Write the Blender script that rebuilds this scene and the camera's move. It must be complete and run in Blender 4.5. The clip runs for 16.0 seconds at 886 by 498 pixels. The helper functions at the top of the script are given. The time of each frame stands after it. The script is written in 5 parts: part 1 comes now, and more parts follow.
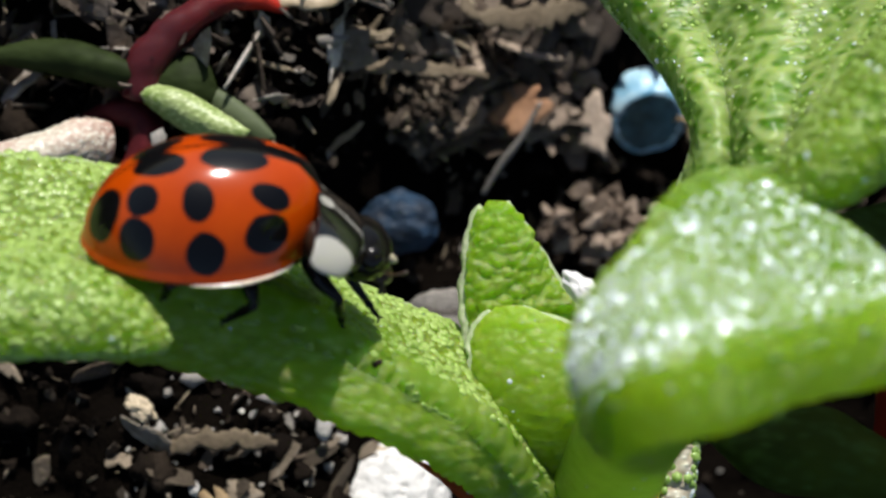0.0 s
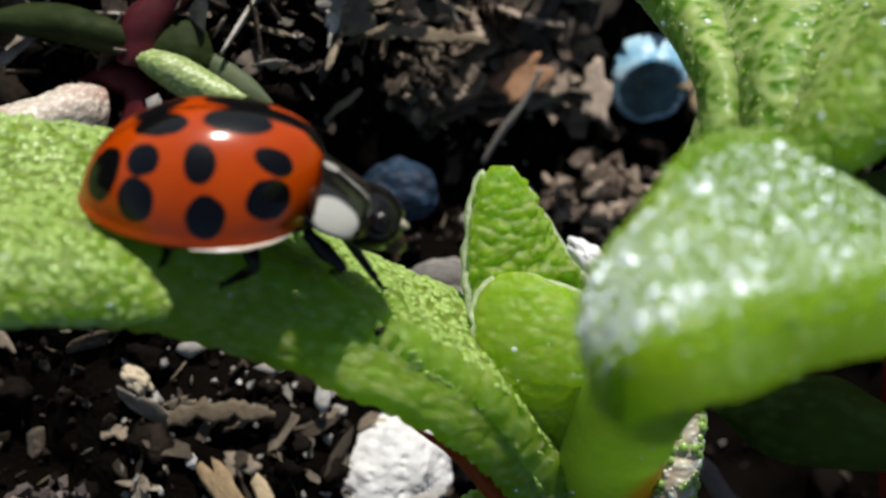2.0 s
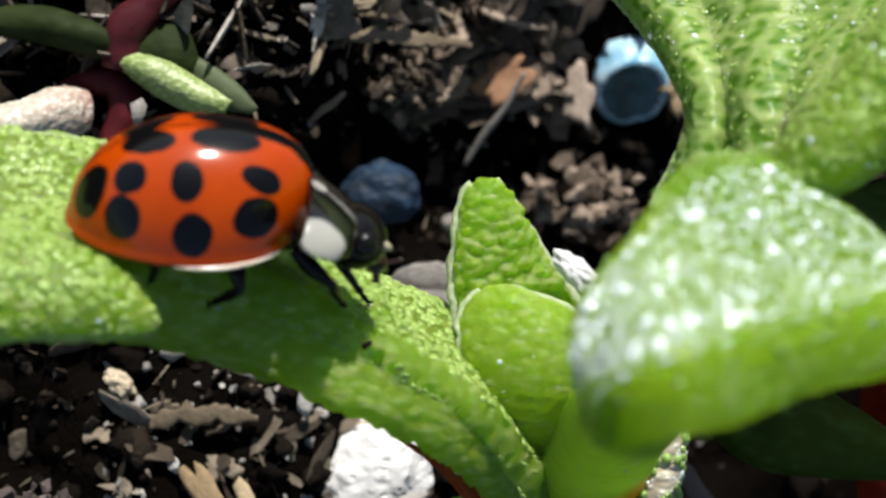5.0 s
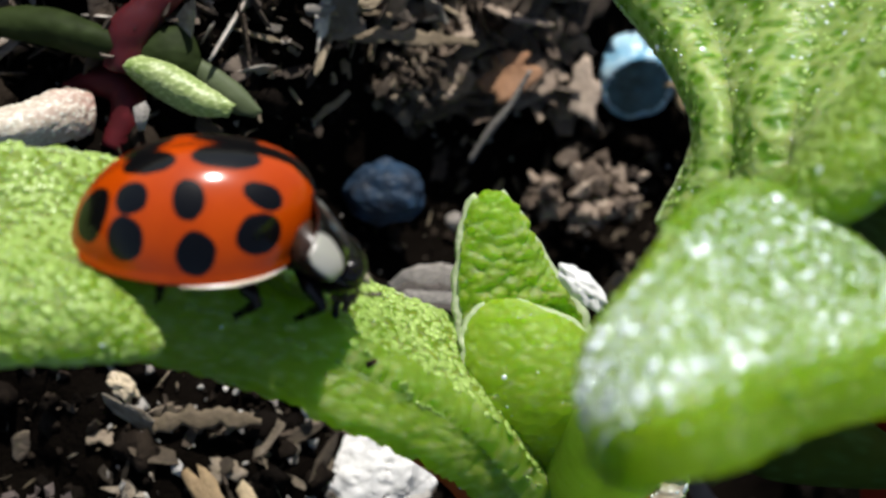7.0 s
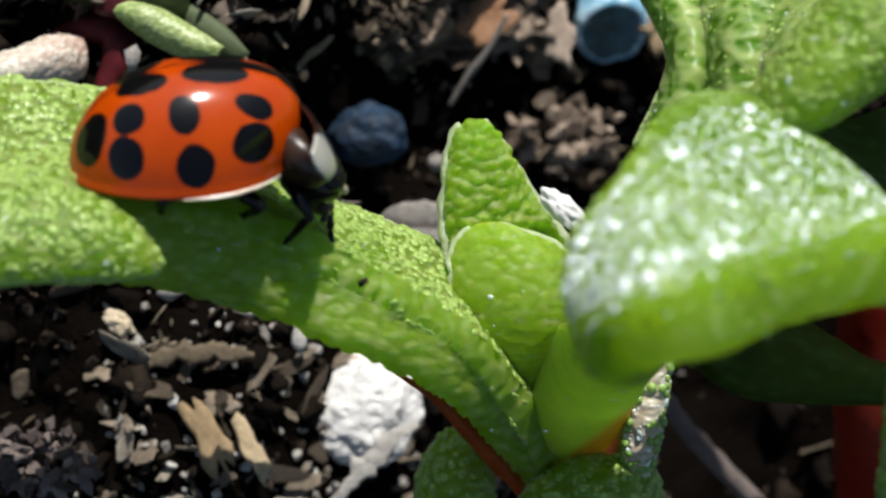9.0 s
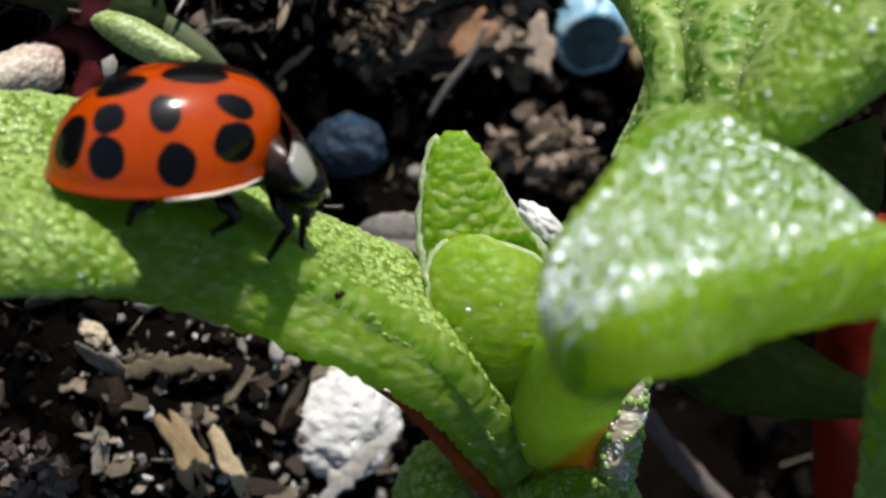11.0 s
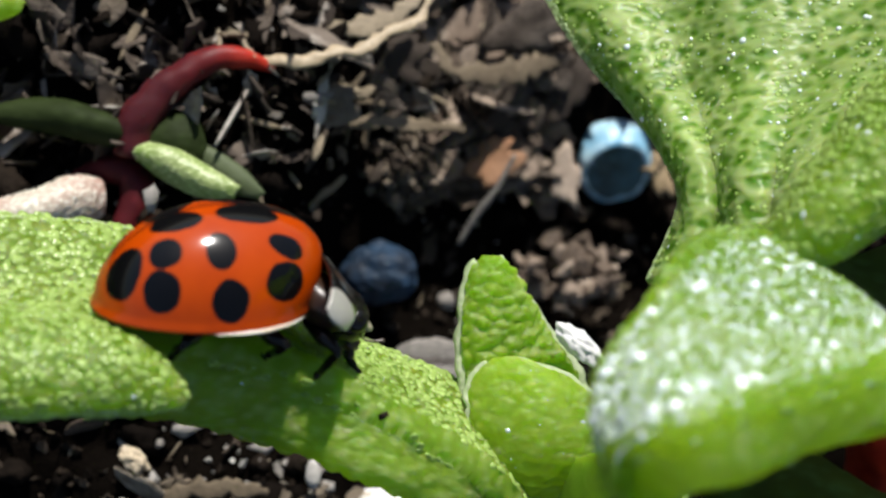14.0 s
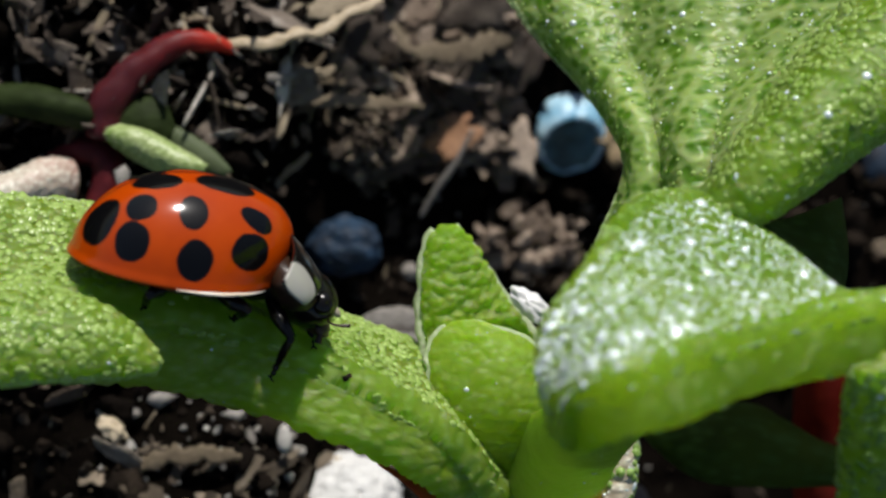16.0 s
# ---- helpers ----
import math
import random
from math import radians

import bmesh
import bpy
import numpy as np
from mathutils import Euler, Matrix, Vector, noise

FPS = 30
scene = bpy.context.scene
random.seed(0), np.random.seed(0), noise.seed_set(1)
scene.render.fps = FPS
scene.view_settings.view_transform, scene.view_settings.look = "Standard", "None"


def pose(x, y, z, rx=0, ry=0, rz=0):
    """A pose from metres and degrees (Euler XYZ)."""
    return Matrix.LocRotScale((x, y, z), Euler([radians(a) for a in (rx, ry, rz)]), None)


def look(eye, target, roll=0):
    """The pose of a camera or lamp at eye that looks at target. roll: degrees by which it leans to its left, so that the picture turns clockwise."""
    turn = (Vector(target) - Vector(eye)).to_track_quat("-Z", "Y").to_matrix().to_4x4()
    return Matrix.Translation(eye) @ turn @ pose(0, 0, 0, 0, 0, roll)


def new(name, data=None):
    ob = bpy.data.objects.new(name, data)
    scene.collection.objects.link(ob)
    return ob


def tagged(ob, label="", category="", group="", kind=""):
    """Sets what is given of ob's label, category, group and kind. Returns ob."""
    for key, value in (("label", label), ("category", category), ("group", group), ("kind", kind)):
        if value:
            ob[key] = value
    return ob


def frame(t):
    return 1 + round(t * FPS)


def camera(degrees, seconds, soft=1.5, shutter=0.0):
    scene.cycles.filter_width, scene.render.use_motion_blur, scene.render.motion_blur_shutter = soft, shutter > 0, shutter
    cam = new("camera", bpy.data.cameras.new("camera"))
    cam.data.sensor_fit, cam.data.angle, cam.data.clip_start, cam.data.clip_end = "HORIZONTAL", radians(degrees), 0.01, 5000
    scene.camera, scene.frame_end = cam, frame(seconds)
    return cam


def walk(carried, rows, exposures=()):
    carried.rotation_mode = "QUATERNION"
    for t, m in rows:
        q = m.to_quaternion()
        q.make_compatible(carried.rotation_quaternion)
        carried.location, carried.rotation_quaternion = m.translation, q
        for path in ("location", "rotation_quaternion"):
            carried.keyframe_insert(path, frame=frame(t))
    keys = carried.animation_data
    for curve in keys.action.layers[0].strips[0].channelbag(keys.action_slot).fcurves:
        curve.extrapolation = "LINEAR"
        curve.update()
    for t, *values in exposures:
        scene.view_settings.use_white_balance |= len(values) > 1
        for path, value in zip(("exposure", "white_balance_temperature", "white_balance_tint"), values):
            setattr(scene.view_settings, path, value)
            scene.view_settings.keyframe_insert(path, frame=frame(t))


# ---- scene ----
cam = camera(28.00, 16.0, soft=2.4)

# the way of the hand-held camera: seconds, eye, target (metres), roll
PATH = [
    (0, (-0.022668, -0.012652, 0.051455), (-0.006892, -0.002204, 0.013960), 59.958),
    (0.5, (-0.023067, -0.012809, 0.051585), (-0.007068, -0.002293, 0.014202), 59.844),
    (1, (-0.023269, -0.013035, 0.051341), (-0.007082, -0.002464, 0.014055), 59.916),
    (1.5, (-0.023422, -0.013041, 0.050834), (-0.007064, -0.002616, 0.013582), 60.515),
    (2, (-0.022652, -0.012767, 0.050519), (-0.006570, -0.002788, 0.013024), 61.417),
    (2.5, (-0.023001, -0.012765, 0.050516), (-0.006385, -0.003167, 0.013156), 63.088),
    (3, (-0.023650, -0.012587, 0.050513), (-0.006297, -0.003369, 0.013393), 64.645),
    (3.5, (-0.023322, -0.012595, 0.050462), (-0.006081, -0.003336, 0.013300), 64.569),
    (4, (-0.022189, -0.012355, 0.050444), (-0.005756, -0.003103, 0.012916), 63.843),
    (4.5, (-0.023319, -0.011458, 0.050573), (-0.006083, -0.002511, 0.013332), 65.414),
    (5, (-0.023237, -0.011834, 0.050645), (-0.006361, -0.002529, 0.013327), 64.454),
    (7.3, (-0.023435, -0.010089, 0.050763), (-0.006466, -0.002130, 0.013177), 67.976),
    (7.5, (-0.023764, -0.010674, 0.051191), (-0.006748, -0.002393, 0.013696), 66.897),
    (8, (-0.023865, -0.012001, 0.051717), (-0.006866, -0.003324, 0.014305), 65.529),
    (8.5, (-0.024022, -0.011980, 0.051795), (-0.006789, -0.003821, 0.014372), 66.903),
    (9, (-0.024254, -0.012075, 0.051756), (-0.006660, -0.004244, 0.014431), 67.999),
    (9.2, (-0.023692, -0.012249, 0.051743), (-0.006426, -0.004339, 0.014282), 67.650),
    (11.3, (-0.024269, -0.011720, 0.051562), (-0.006065, -0.003664, 0.014579), 68.214),
    (11.5, (-0.024660, -0.011295, 0.051526), (-0.006338, -0.002947, 0.014666), 67.451),
    (12, (-0.025012, -0.011230, 0.051513), (-0.006900, -0.001556, 0.014874), 64.426),
    (12.5, (-0.025073, -0.011540, 0.051674), (-0.007349, -0.000972, 0.015093), 62.142),
    (13, (-0.025417, -0.011737, 0.051674), (-0.007576, -0.000999, 0.015200), 61.941),
    (13.5, (-0.025625, -0.012262, 0.051746), (-0.007684, -0.001174, 0.015425), 61.256),
    (14, (-0.025323, -0.012492, 0.051982), (-0.007663, -0.001311, 0.015553), 60.454),
    (14.5, (-0.025383, -0.012503, 0.052257), (-0.007653, -0.001452, 0.015822), 60.603),
    (15, (-0.025329, -0.012691, 0.052810), (-0.007436, -0.001707, 0.016434), 60.577),
    (15.5, (-0.025455, -0.012911, 0.053452), (-0.007288, -0.002033, 0.017180), 60.731),
    (16, (-0.025762, -0.013467, 0.054095), (-0.007615, -0.002680, 0.017786), 60.571),
]
walk(cam, [(t, look(eye, target, roll)) for t, eye, target, roll in PATH],
     exposures=[(0.0, 0.1), (1.0, -0.22), (2.0, -0.06), (3.0, 0.0), (3.5, 0.08), (5.0, 0.27), (8.0, 0.1), (9.0, 0.14), (11.5, 0.0), (12.5, 0.33), (13.5, 0.33), (14.5, 0.06), (15.0, 0.08), (15.5, -0.05), (16.0, -0.2)])

MM = 0.001
# The plant stands on a slope of potting soil. Things are laid out in millimetres on a tilted
# work frame (x across, y up the bed, z off the bed); FRAME turns that frame into the world.
TURN = Matrix([[0.90749, -0.0926, -0.40975], [0.0, 0.9754, -0.22043], [0.42008, 0.20004, 0.88517]])
FRAME = TURN.to_4x4()
FRAME.translation = TURN @ Vector((0, 0, 15 * MM))
UP = TURN.transposed() @ Vector((0, 0, 1))

cam.data.dof.use_dof = True
cam.data.dof.focus_distance = 0.0452
cam.data.dof.aperture_fstop = 90

# ---- light ----
SUN = Vector((0.17, 0.80, 0.57)).normalized()
sun_world = (TURN @ SUN).normalized()
world = bpy.data.worlds.new("sky")
scene.world = world
world.use_nodes = True
sky = world.node_tree.nodes.new("ShaderNodeTexSky")
sky.sky_type = "NISHITA"
sky.sun_disc = False
sky.sun_elevation = math.asin(sun_world.z)
sky.sun_rotation = math.atan2(sun_world.x, sun_world.y)
background = world.node_tree.nodes["Background"]
background.inputs["Strength"].default_value = 0.075
world.node_tree.links.new(sky.outputs[0], background.inputs["Color"])
lamp = bpy.data.lights.new("sun", "SUN")
lamp.energy, lamp.angle, lamp.color = 5.0, radians(0.5), (1.0, 0.965, 0.91)
new("sun", lamp).matrix_world = look((0, 0, 0), -sun_world)


scene.view_settings.use_white_balance = True
scene.view_settings.white_balance_temperature = 6500


# ---- materials ----
class Nodes:
    def __init__(self, name):
        self.mat = bpy.data.materials.new(name)
        self.mat.use_nodes = True
        self.tree = self.mat.node_tree
        self.bsdf = self.tree.nodes["Principled BSDF"]
        self.out = self.tree.nodes["Material Output"]

    def add(self, kind, **values):
        node = self.tree.nodes.new(kind)
        for key, value in values.items():
            setattr(node, key, value)
        return node

    def link(self, a, b):
        self.tree.links.new(a, b)

    def noise(self, scale, detail=4.0, rough=0.6):
        coord = self.add("ShaderNodeTexCoord")
        node = self.add("ShaderNodeTexNoise")
        node.inputs["Scale"].default_value = scale
        node.inputs["Detail"].default_value = detail
        node.inputs["Roughness"].default_value = rough
        self.link(coord.outputs["Object"], node.inputs["Vector"])
        return node.outputs["Fac"]

    def ramp(self, fac, stops):
        node = self.add("ShaderNodeValToRGB")
        while len(node.color_ramp.elements) < len(stops):
            node.color_ramp.elements.new(0.5)
        for element, (at, colour) in zip(node.color_ramp.elements, stops):
            element.position, element.color = at, (*colour, 1)
        self.link(fac, node.inputs["Fac"])
        return node.outputs["Color"]

    def mix(self, fac, a, b, blend="MIX"):
        node = self.add("ShaderNodeMix", data_type="RGBA", blend_type=blend)
        for socket, value in ((node.inputs[0], fac), (node.inputs[6], a), (node.inputs[7], b)):
            if isinstance(value, (int, float)):
                socket.default_value = value
            elif isinstance(value, tuple):
                socket.default_value = (*value, 1)
            else:
                self.link(value, socket)
        return node.outputs[2]

    def maths(self, op, a, b=0.0):
        node = self.add("ShaderNodeMath", operation=op)
        for socket, value in zip(node.inputs, (a, b)):
            if isinstance(value, (int, float)):
                socket.default_value = value
            else:
                self.link(value, socket)
        return node.outputs[0]

    def bump(self, height, strength, distance):
        node = self.add("ShaderNodeBump")
        node.inputs["Strength"].default_value = strength
        node.inputs["Distance"].default_value = distance
        self.link(height, node.inputs["Height"])
        self.link(node.outputs["Normal"], self.bsdf.inputs["Normal"])

    def set(self, colour=None, rough=0.5, **more):
        if colour is not None:
            if isinstance(colour, tuple):
                self.bsdf.inputs["Base Color"].default_value = (*colour, 1)
            else:
                self.link(colour, self.bsdf.inputs["Base Color"])
        if isinstance(rough, (int, float)):
            self.bsdf.inputs["Roughness"].default_value = rough
        else:
            self.link(rough, self.bsdf.inputs["Roughness"])
        for key, value in more.items():
            self.bsdf.inputs[key.replace("_", " ")].default_value = value
        return self.mat


def leaf_material(name, dark, light, glow, through_share, rough=0.4, spec=0.5, cells=5200, wall=None, relief=0.00011, film=0.0, pits=False, deep=0.0):
    """Fleshy green skin: round water cells in a paler net, mottled at a wider scale, with light let through."""
    n = Nodes(name)
    coord = n.add("ShaderNodeTexCoord")
    warp = n.add("ShaderNodeVectorMath", operation="MULTIPLY_ADD")
    blur = n.add("ShaderNodeTexNoise")
    blur.inputs["Scale"].default_value = cells * 0.35
    n.link(coord.outputs["Object"], blur.inputs["Vector"])
    n.link(blur.outputs["Color"], warp.inputs[0])
    warp.inputs[1].default_value = (0.5 / cells,) * 3
    stretch = n.add("ShaderNodeVectorMath", operation="MULTIPLY")
    stretch.inputs[1].default_value = (0.72, 1.15, 1.0)
    n.link(coord.outputs["Object"], stretch.inputs[0])
    n.link(stretch.outputs[0], warp.inputs[2])
    dome = n.add("ShaderNodeTexVoronoi", feature="SMOOTH_F1")
    dome.inputs["Scale"].default_value = cells
    n.link(warp.outputs[0], dome.inputs["Vector"])
    wide = n.ramp(n.noise(260, 4), [(0.32, dark), (0.68, light)])
    pale = wall or tuple(min(1, c * 1.5 + 0.03) for c in light)
    crest = n.add("ShaderNodeMapRange")
    crest.inputs["From Min"].default_value, crest.inputs["From Max"].default_value = (0.20, 0.50) if pits else (0.50, 0.14)
    n.link(dome.outputs["Distance"], crest.inputs["Value"])
    patchy = n.maths("MULTIPLY", crest.outputs[0], n.maths("MULTIPLY", n.noise(600, 3), 1.35))
    n.set(n.mix(patchy, wide, pale), rough, Specular_IOR_Level=spec, Coat_Weight=film, Coat_Roughness=0.38)
    n.bump(dome.outputs["Distance"] if pits else n.maths("SUBTRACT", 1.0, dome.outputs["Distance"]), 0.8, relief)
    if deep:
        n.bsdf.inputs["Subsurface Weight"].default_value = deep
        n.bsdf.inputs["Subsurface Radius"].default_value = (0.55, 1.0, 0.10)
        n.bsdf.inputs["Subsurface Scale"].default_value = 0.0016
    lucent = n.add("ShaderNodeBsdfTranslucent")
    lucent.inputs["Color"].default_value = (*glow, 1)
    blend = n.add("ShaderNodeMixShader")
    blend.inputs[0].default_value = through_share
    n.link(n.bsdf.outputs[0], blend.inputs[1])
    n.link(lucent.outputs[0], blend.inputs[2])
    n.link(blend.outputs[0], n.out.inputs["Surface"])
    return n.mat


def crown_material():
    """Green down the middle of the stem, red along both flanks."""
    n = Nodes("crown_stem_skin")
    coord = n.add("ShaderNodeTexCoord")
    split = n.add("ShaderNodeSeparateXYZ")
    n.link(coord.outputs["Object"], split.inputs[0])
    across = n.maths("ABSOLUTE", n.maths("SUBTRACT", n.maths("MULTIPLY", split.outputs["X"], 1000), 3.0))
    half = n.maths("MAXIMUM", 0.5, n.maths("ADD", 6.05, n.maths("MULTIPLY", split.outputs["Y"], 850)))
    edge = n.maths("ADD", n.maths("SUBTRACT", across, half), n.maths("MULTIPLY", n.noise(900, 4), 0.5))
    blush = n.add("ShaderNodeMapRange")
    blush.inputs["From Min"].default_value = -0.35
    blush.inputs["From Max"].default_value = 0.05
    n.link(edge, blush.inputs["Value"])
    green = n.ramp(n.noise(500, 4), [(0.3, (0.24, 0.38, 0.03)), (0.7, (0.42, 0.57, 0.09))])
    red = n.ramp(n.noise(700, 4), [(0.3, (0.42, 0.04, 0.008)), (0.7, (0.62, 0.13, 0.02))])
    skin = n.mix(blush.outputs[0], green, red)
    n.set(skin, 0.42, Subsurface_Weight=0.6, Subsurface_Scale=0.0016)
    n.bsdf.inputs["Subsurface Radius"].default_value = (0.6, 0.9, 0.1)
    n.bump(n.noise(2200, 4), 0.5, 0.00008)
    lucent = n.add("ShaderNodeBsdfTranslucent")
    n.link(n.mix(0.5, skin, (0.62, 0.80, 0.18)), lucent.inputs["Color"])
    blend = n.add("ShaderNodeMixShader")
    blend.inputs[0].default_value = 0.55
    n.link(n.bsdf.outputs[0], blend.inputs[1])
    n.link(lucent.outputs[0], blend.inputs[2])
    n.link(blend.outputs[0], n.out.inputs["Surface"])
    return n.mat


def varied(name, stops, rough, scale=900, bump=0.5, spec=0.3, fine=5000):
    """A mineral or woody stuff whose tone differs from piece to piece and over each piece."""
    n = Nodes(name)
    geometry = n.add("ShaderNodeNewGeometry")
    info = n.add("ShaderNodeObjectInfo")
    pick = n.maths("FRACT", n.maths("ADD", geometry.outputs["Random Per Island"], info.outputs["Random"]))
    tone = n.maths("ADD", n.maths("MULTIPLY", pick, 0.7), n.maths("MULTIPLY", n.noise(scale, 5), 0.55))
    colour = n.ramp(n.maths("SUBTRACT", tone, 0.12), stops)
    grain = n.noise(fine, 3)
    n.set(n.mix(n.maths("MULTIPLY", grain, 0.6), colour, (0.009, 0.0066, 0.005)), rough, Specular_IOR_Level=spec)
    n.bump(grain, bump, 0.0001)
    return n.mat


LEAF = leaf_material("leaf_flesh", (0.15, 0.29, 0.02), (0.31, 0.46, 0.06), (0.66, 0.90, 0.08), 0.50, 0.48, 0.35, 3600, (0.52, 0.64, 0.24), 0.0001, deep=0.75)
LEAF_PALE = leaf_material("young_leaf_flesh", (0.20, 0.34, 0.03), (0.34, 0.48, 0.07), (0.76, 0.94, 0.12), 0.58, 0.5, 0.35, 3600, (0.50, 0.62, 0.24), 0.00008, deep=0.75)
LEAF_COARSE = leaf_material("coarse_leaf_flesh", (0.06, 0.18, 0.006), (0.14, 0.29, 0.022), (0.40, 0.62, 0.05), 0.30, 0.4, 0.4, 2900, (0.48, 0.60, 0.22), 0.00014, 0.0, True, 0.55)
LEAF_WET = leaf_material("wet_leaf_flesh", (0.13, 0.29, 0.015), (0.27, 0.45, 0.04), (0.80, 0.96, 0.14), 0.66, 0.42, 0.45, 3000, (0.50, 0.64, 0.27), 0.0001, 0.25, deep=0.75)
PAPILLA = leaf_material("leaf_papillae", (0.24, 0.39, 0.05), (0.46, 0.60, 0.18), (0.52, 0.74, 0.12), 0.40, 0.30, 0.6, cells=9000, relief=0.00002)
FROST = leaf_material("frosted_margin", (0.42, 0.56, 0.22), (0.62, 0.74, 0.40), (0.54, 0.72, 0.24), 0.45, 0.4, 0.6, cells=9000, relief=0.00002)
PALE_MARGIN = leaf_material("pale_leaf_margin", (0.56, 0.66, 0.38), (0.70, 0.78, 0.52), (0.66, 0.80, 0.38), 0.5, 0.45, 0.5, cells=6000, relief=0.00003)
FAR_LEAF = leaf_material("far_leaf_flesh", (0.20, 0.33, 0.05), (0.48, 0.55, 0.26), (0.3, 0.4, 0.08), 0.25, cells=9000, relief=0.00002)
# dark green with the shade of the leaves above put into it
SHADED_LEAF = leaf_material("shaded_leaf_flesh", (0.030, 0.048, 0.006), (0.065, 0.095, 0.010), (0.1, 0.2, 0.01), 0.2, 0.7, 0.1, cells=3000, wall=(0.07, 0.13, 0.025), relief=0.00001)
GREY_LEAF = leaf_material("withered_leaf_flesh", (0.05, 0.07, 0.03), (0.13, 0.16, 0.08), (0.12, 0.16, 0.06), 0.15, 0.6, 0.25, cells=3000, wall=(0.14, 0.17, 0.09), relief=0.00001)
PINK_LEAF = leaf_material("blushed_leaf_flesh", (0.60, 0.36, 0.30), (0.70, 0.72, 0.56), (0.4, 0.3, 0.15), 0.2, cells=9000, relief=0.00001)
# red taken darker, so the leaves' shade on the stem is in the colour
RED_STEM = leaf_material("shaded_red_stem_skin", (0.15, 0.008, 0.004), (0.27, 0.025, 0.008), (0.4, 0.03, 0.01), 0.15, 0.5, 0.2, cells=3000, wall=(0.27, 0.025, 0.008), relief=0.00001)
PURPLE_STEM = leaf_material("purple_stem_skin", (0.055, 0.006, 0.009), (0.13, 0.014, 0.018), (0.3, 0.02, 0.02), 0.15, 0.55, 0.2, cells=3000, wall=(0.13, 0.014, 0.018), relief=0.00001)

RED_FLANK = leaf_material("red_flank_skin", (0.34, 0.04, 0.008), (0.56, 0.12, 0.02), (0.6, 0.12, 0.02), 0.3, 0.4, 0.3, cells=3000, wall=(0.56, 0.14, 0.03), relief=0.00002)
WET = leaf_material("wet_papillae", (0.18, 0.34, 0.05), (0.38, 0.54, 0.16), (0.46, 0.66, 0.12), 0.40, 0.2, 1.0, cells=9000, relief=0.00002)
# pale tones stand in for sun glitter on the stem's flank
SUNLIT_FLANK = leaf_material("sunlit_flank_skin", (0.56, 0.42, 0.30), (0.72, 0.72, 0.54), (0.4, 0.3, 0.1), 0.3)
# near-black green that carries the shade on the sprig's branch and sheath
SHADED_GREEN = leaf_material("shaded_green_skin", (0.014, 0.022, 0.006), (0.035, 0.052, 0.014), (0.05, 0.08, 0.015), 0.15, 0.65, 0.12, cells=3000, wall=(0.035, 0.052, 0.016), relief=0.00001)
dew_nodes = Nodes("dew")
DEW = dew_nodes.set((0.80, 0.90, 0.86), 0.16, Metallic=0.3)

def blush_material():
    """Dark crimson skin that turns bright red towards the end of the stem."""
    n = Nodes("crimson_stem_skin")
    coord = n.add("ShaderNodeTexCoord")
    split = n.add("ShaderNodeSeparateXYZ")
    n.link(coord.outputs["Object"], split.inputs[0])
    along = n.maths("ADD", n.maths("MULTIPLY", n.maths("ADD", split.outputs["X"], 0.0078), 400), n.maths("MULTIPLY", n.noise(600, 3), 0.3))
    n.set(n.ramp(along, [(0.0, (0.07, 0.010, 0.014)), (0.55, (0.12, 0.010, 0.012)), (0.95, (0.40, 0.03, 0.016))]), 0.5, Specular_IOR_Level=0.25, Subsurface_Weight=0.4, Subsurface_Scale=0.0008)
    n.bump(n.noise(2500, 4), 0.3, 0.00006)
    return n.mat


CROWN_STEM = crown_material()
SPRIG_STEM = blush_material()

# soil and clods: near-black tones include the shade of the gaps between pieces
SOIL = varied("shaded_potting_soil", [(0.0, (0.0015, 0.0013, 0.0011)), (0.5, (0.0032, 0.0027, 0.0022)), (0.95, (0.011, 0.0085, 0.0065))], 0.95, 500, 0.9, 0.0)
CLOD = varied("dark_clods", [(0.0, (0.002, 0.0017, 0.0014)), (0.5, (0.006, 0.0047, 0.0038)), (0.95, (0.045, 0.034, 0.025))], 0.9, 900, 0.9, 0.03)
BARK = varied("bark_crumbs", [(0.0, (0.016, 0.012, 0.009)), (0.5, (0.11, 0.083, 0.06)), (0.95, (0.46, 0.37, 0.27))], 0.8, 1600, 0.9, 0.2)
MULCH = varied("mulch", [(0.0, (0.012, 0.009, 0.007)), (0.45, (0.09, 0.070, 0.055)), (0.72, (0.28, 0.23, 0.185)), (0.92, (0.78, 0.72, 0.64))], 0.8, 900, 0.8, 0.2)
CHIP = varied("brown_chips", [(0.0, (0.06, 0.044, 0.034)), (0.5, (0.30, 0.225, 0.17)), (0.95, (0.60, 0.48, 0.38))], 0.8, 900, 0.8, 0.2)
LOAM = varied("grey_brown_loam", [(0.0, (0.05, 0.04, 0.037)), (0.5, (0.15, 0.12, 0.11)), (0.95, (0.34, 0.28, 0.25))], 0.85, 900, 0.9, 0.1)
FLAKE = varied("pale_flakes", [(0.0, (0.03, 0.024, 0.02)), (0.4, (0.10, 0.078, 0.055)), (0.7, (0.28, 0.225, 0.165)), (0.95, (0.66, 0.60, 0.50))], 0.8, 900, 0.8, 0.2)
FIBRE = varied("dry_fibres", [(0.0, (0.13, 0.095, 0.06)), (0.5, (0.30, 0.24, 0.16)), (0.95, (0.55, 0.46, 0.33))], 0.75, 700, 0.6, 0.25)
GRIT = varied("pale_grit", [(0.0, (0.25, 0.22, 0.19)), (0.5, (0.42, 0.39, 0.355)), (0.95, (0.72, 0.69, 0.64))], 0.8, 900, 0.6, 0.3)
WHITE_CHIP = varied("wet_white_chip", [(0.0, (0.74, 0.72, 0.70)), (0.6, (0.95, 0.94, 0.93))], 0.3, 400, 0.1, 0.6, 200)
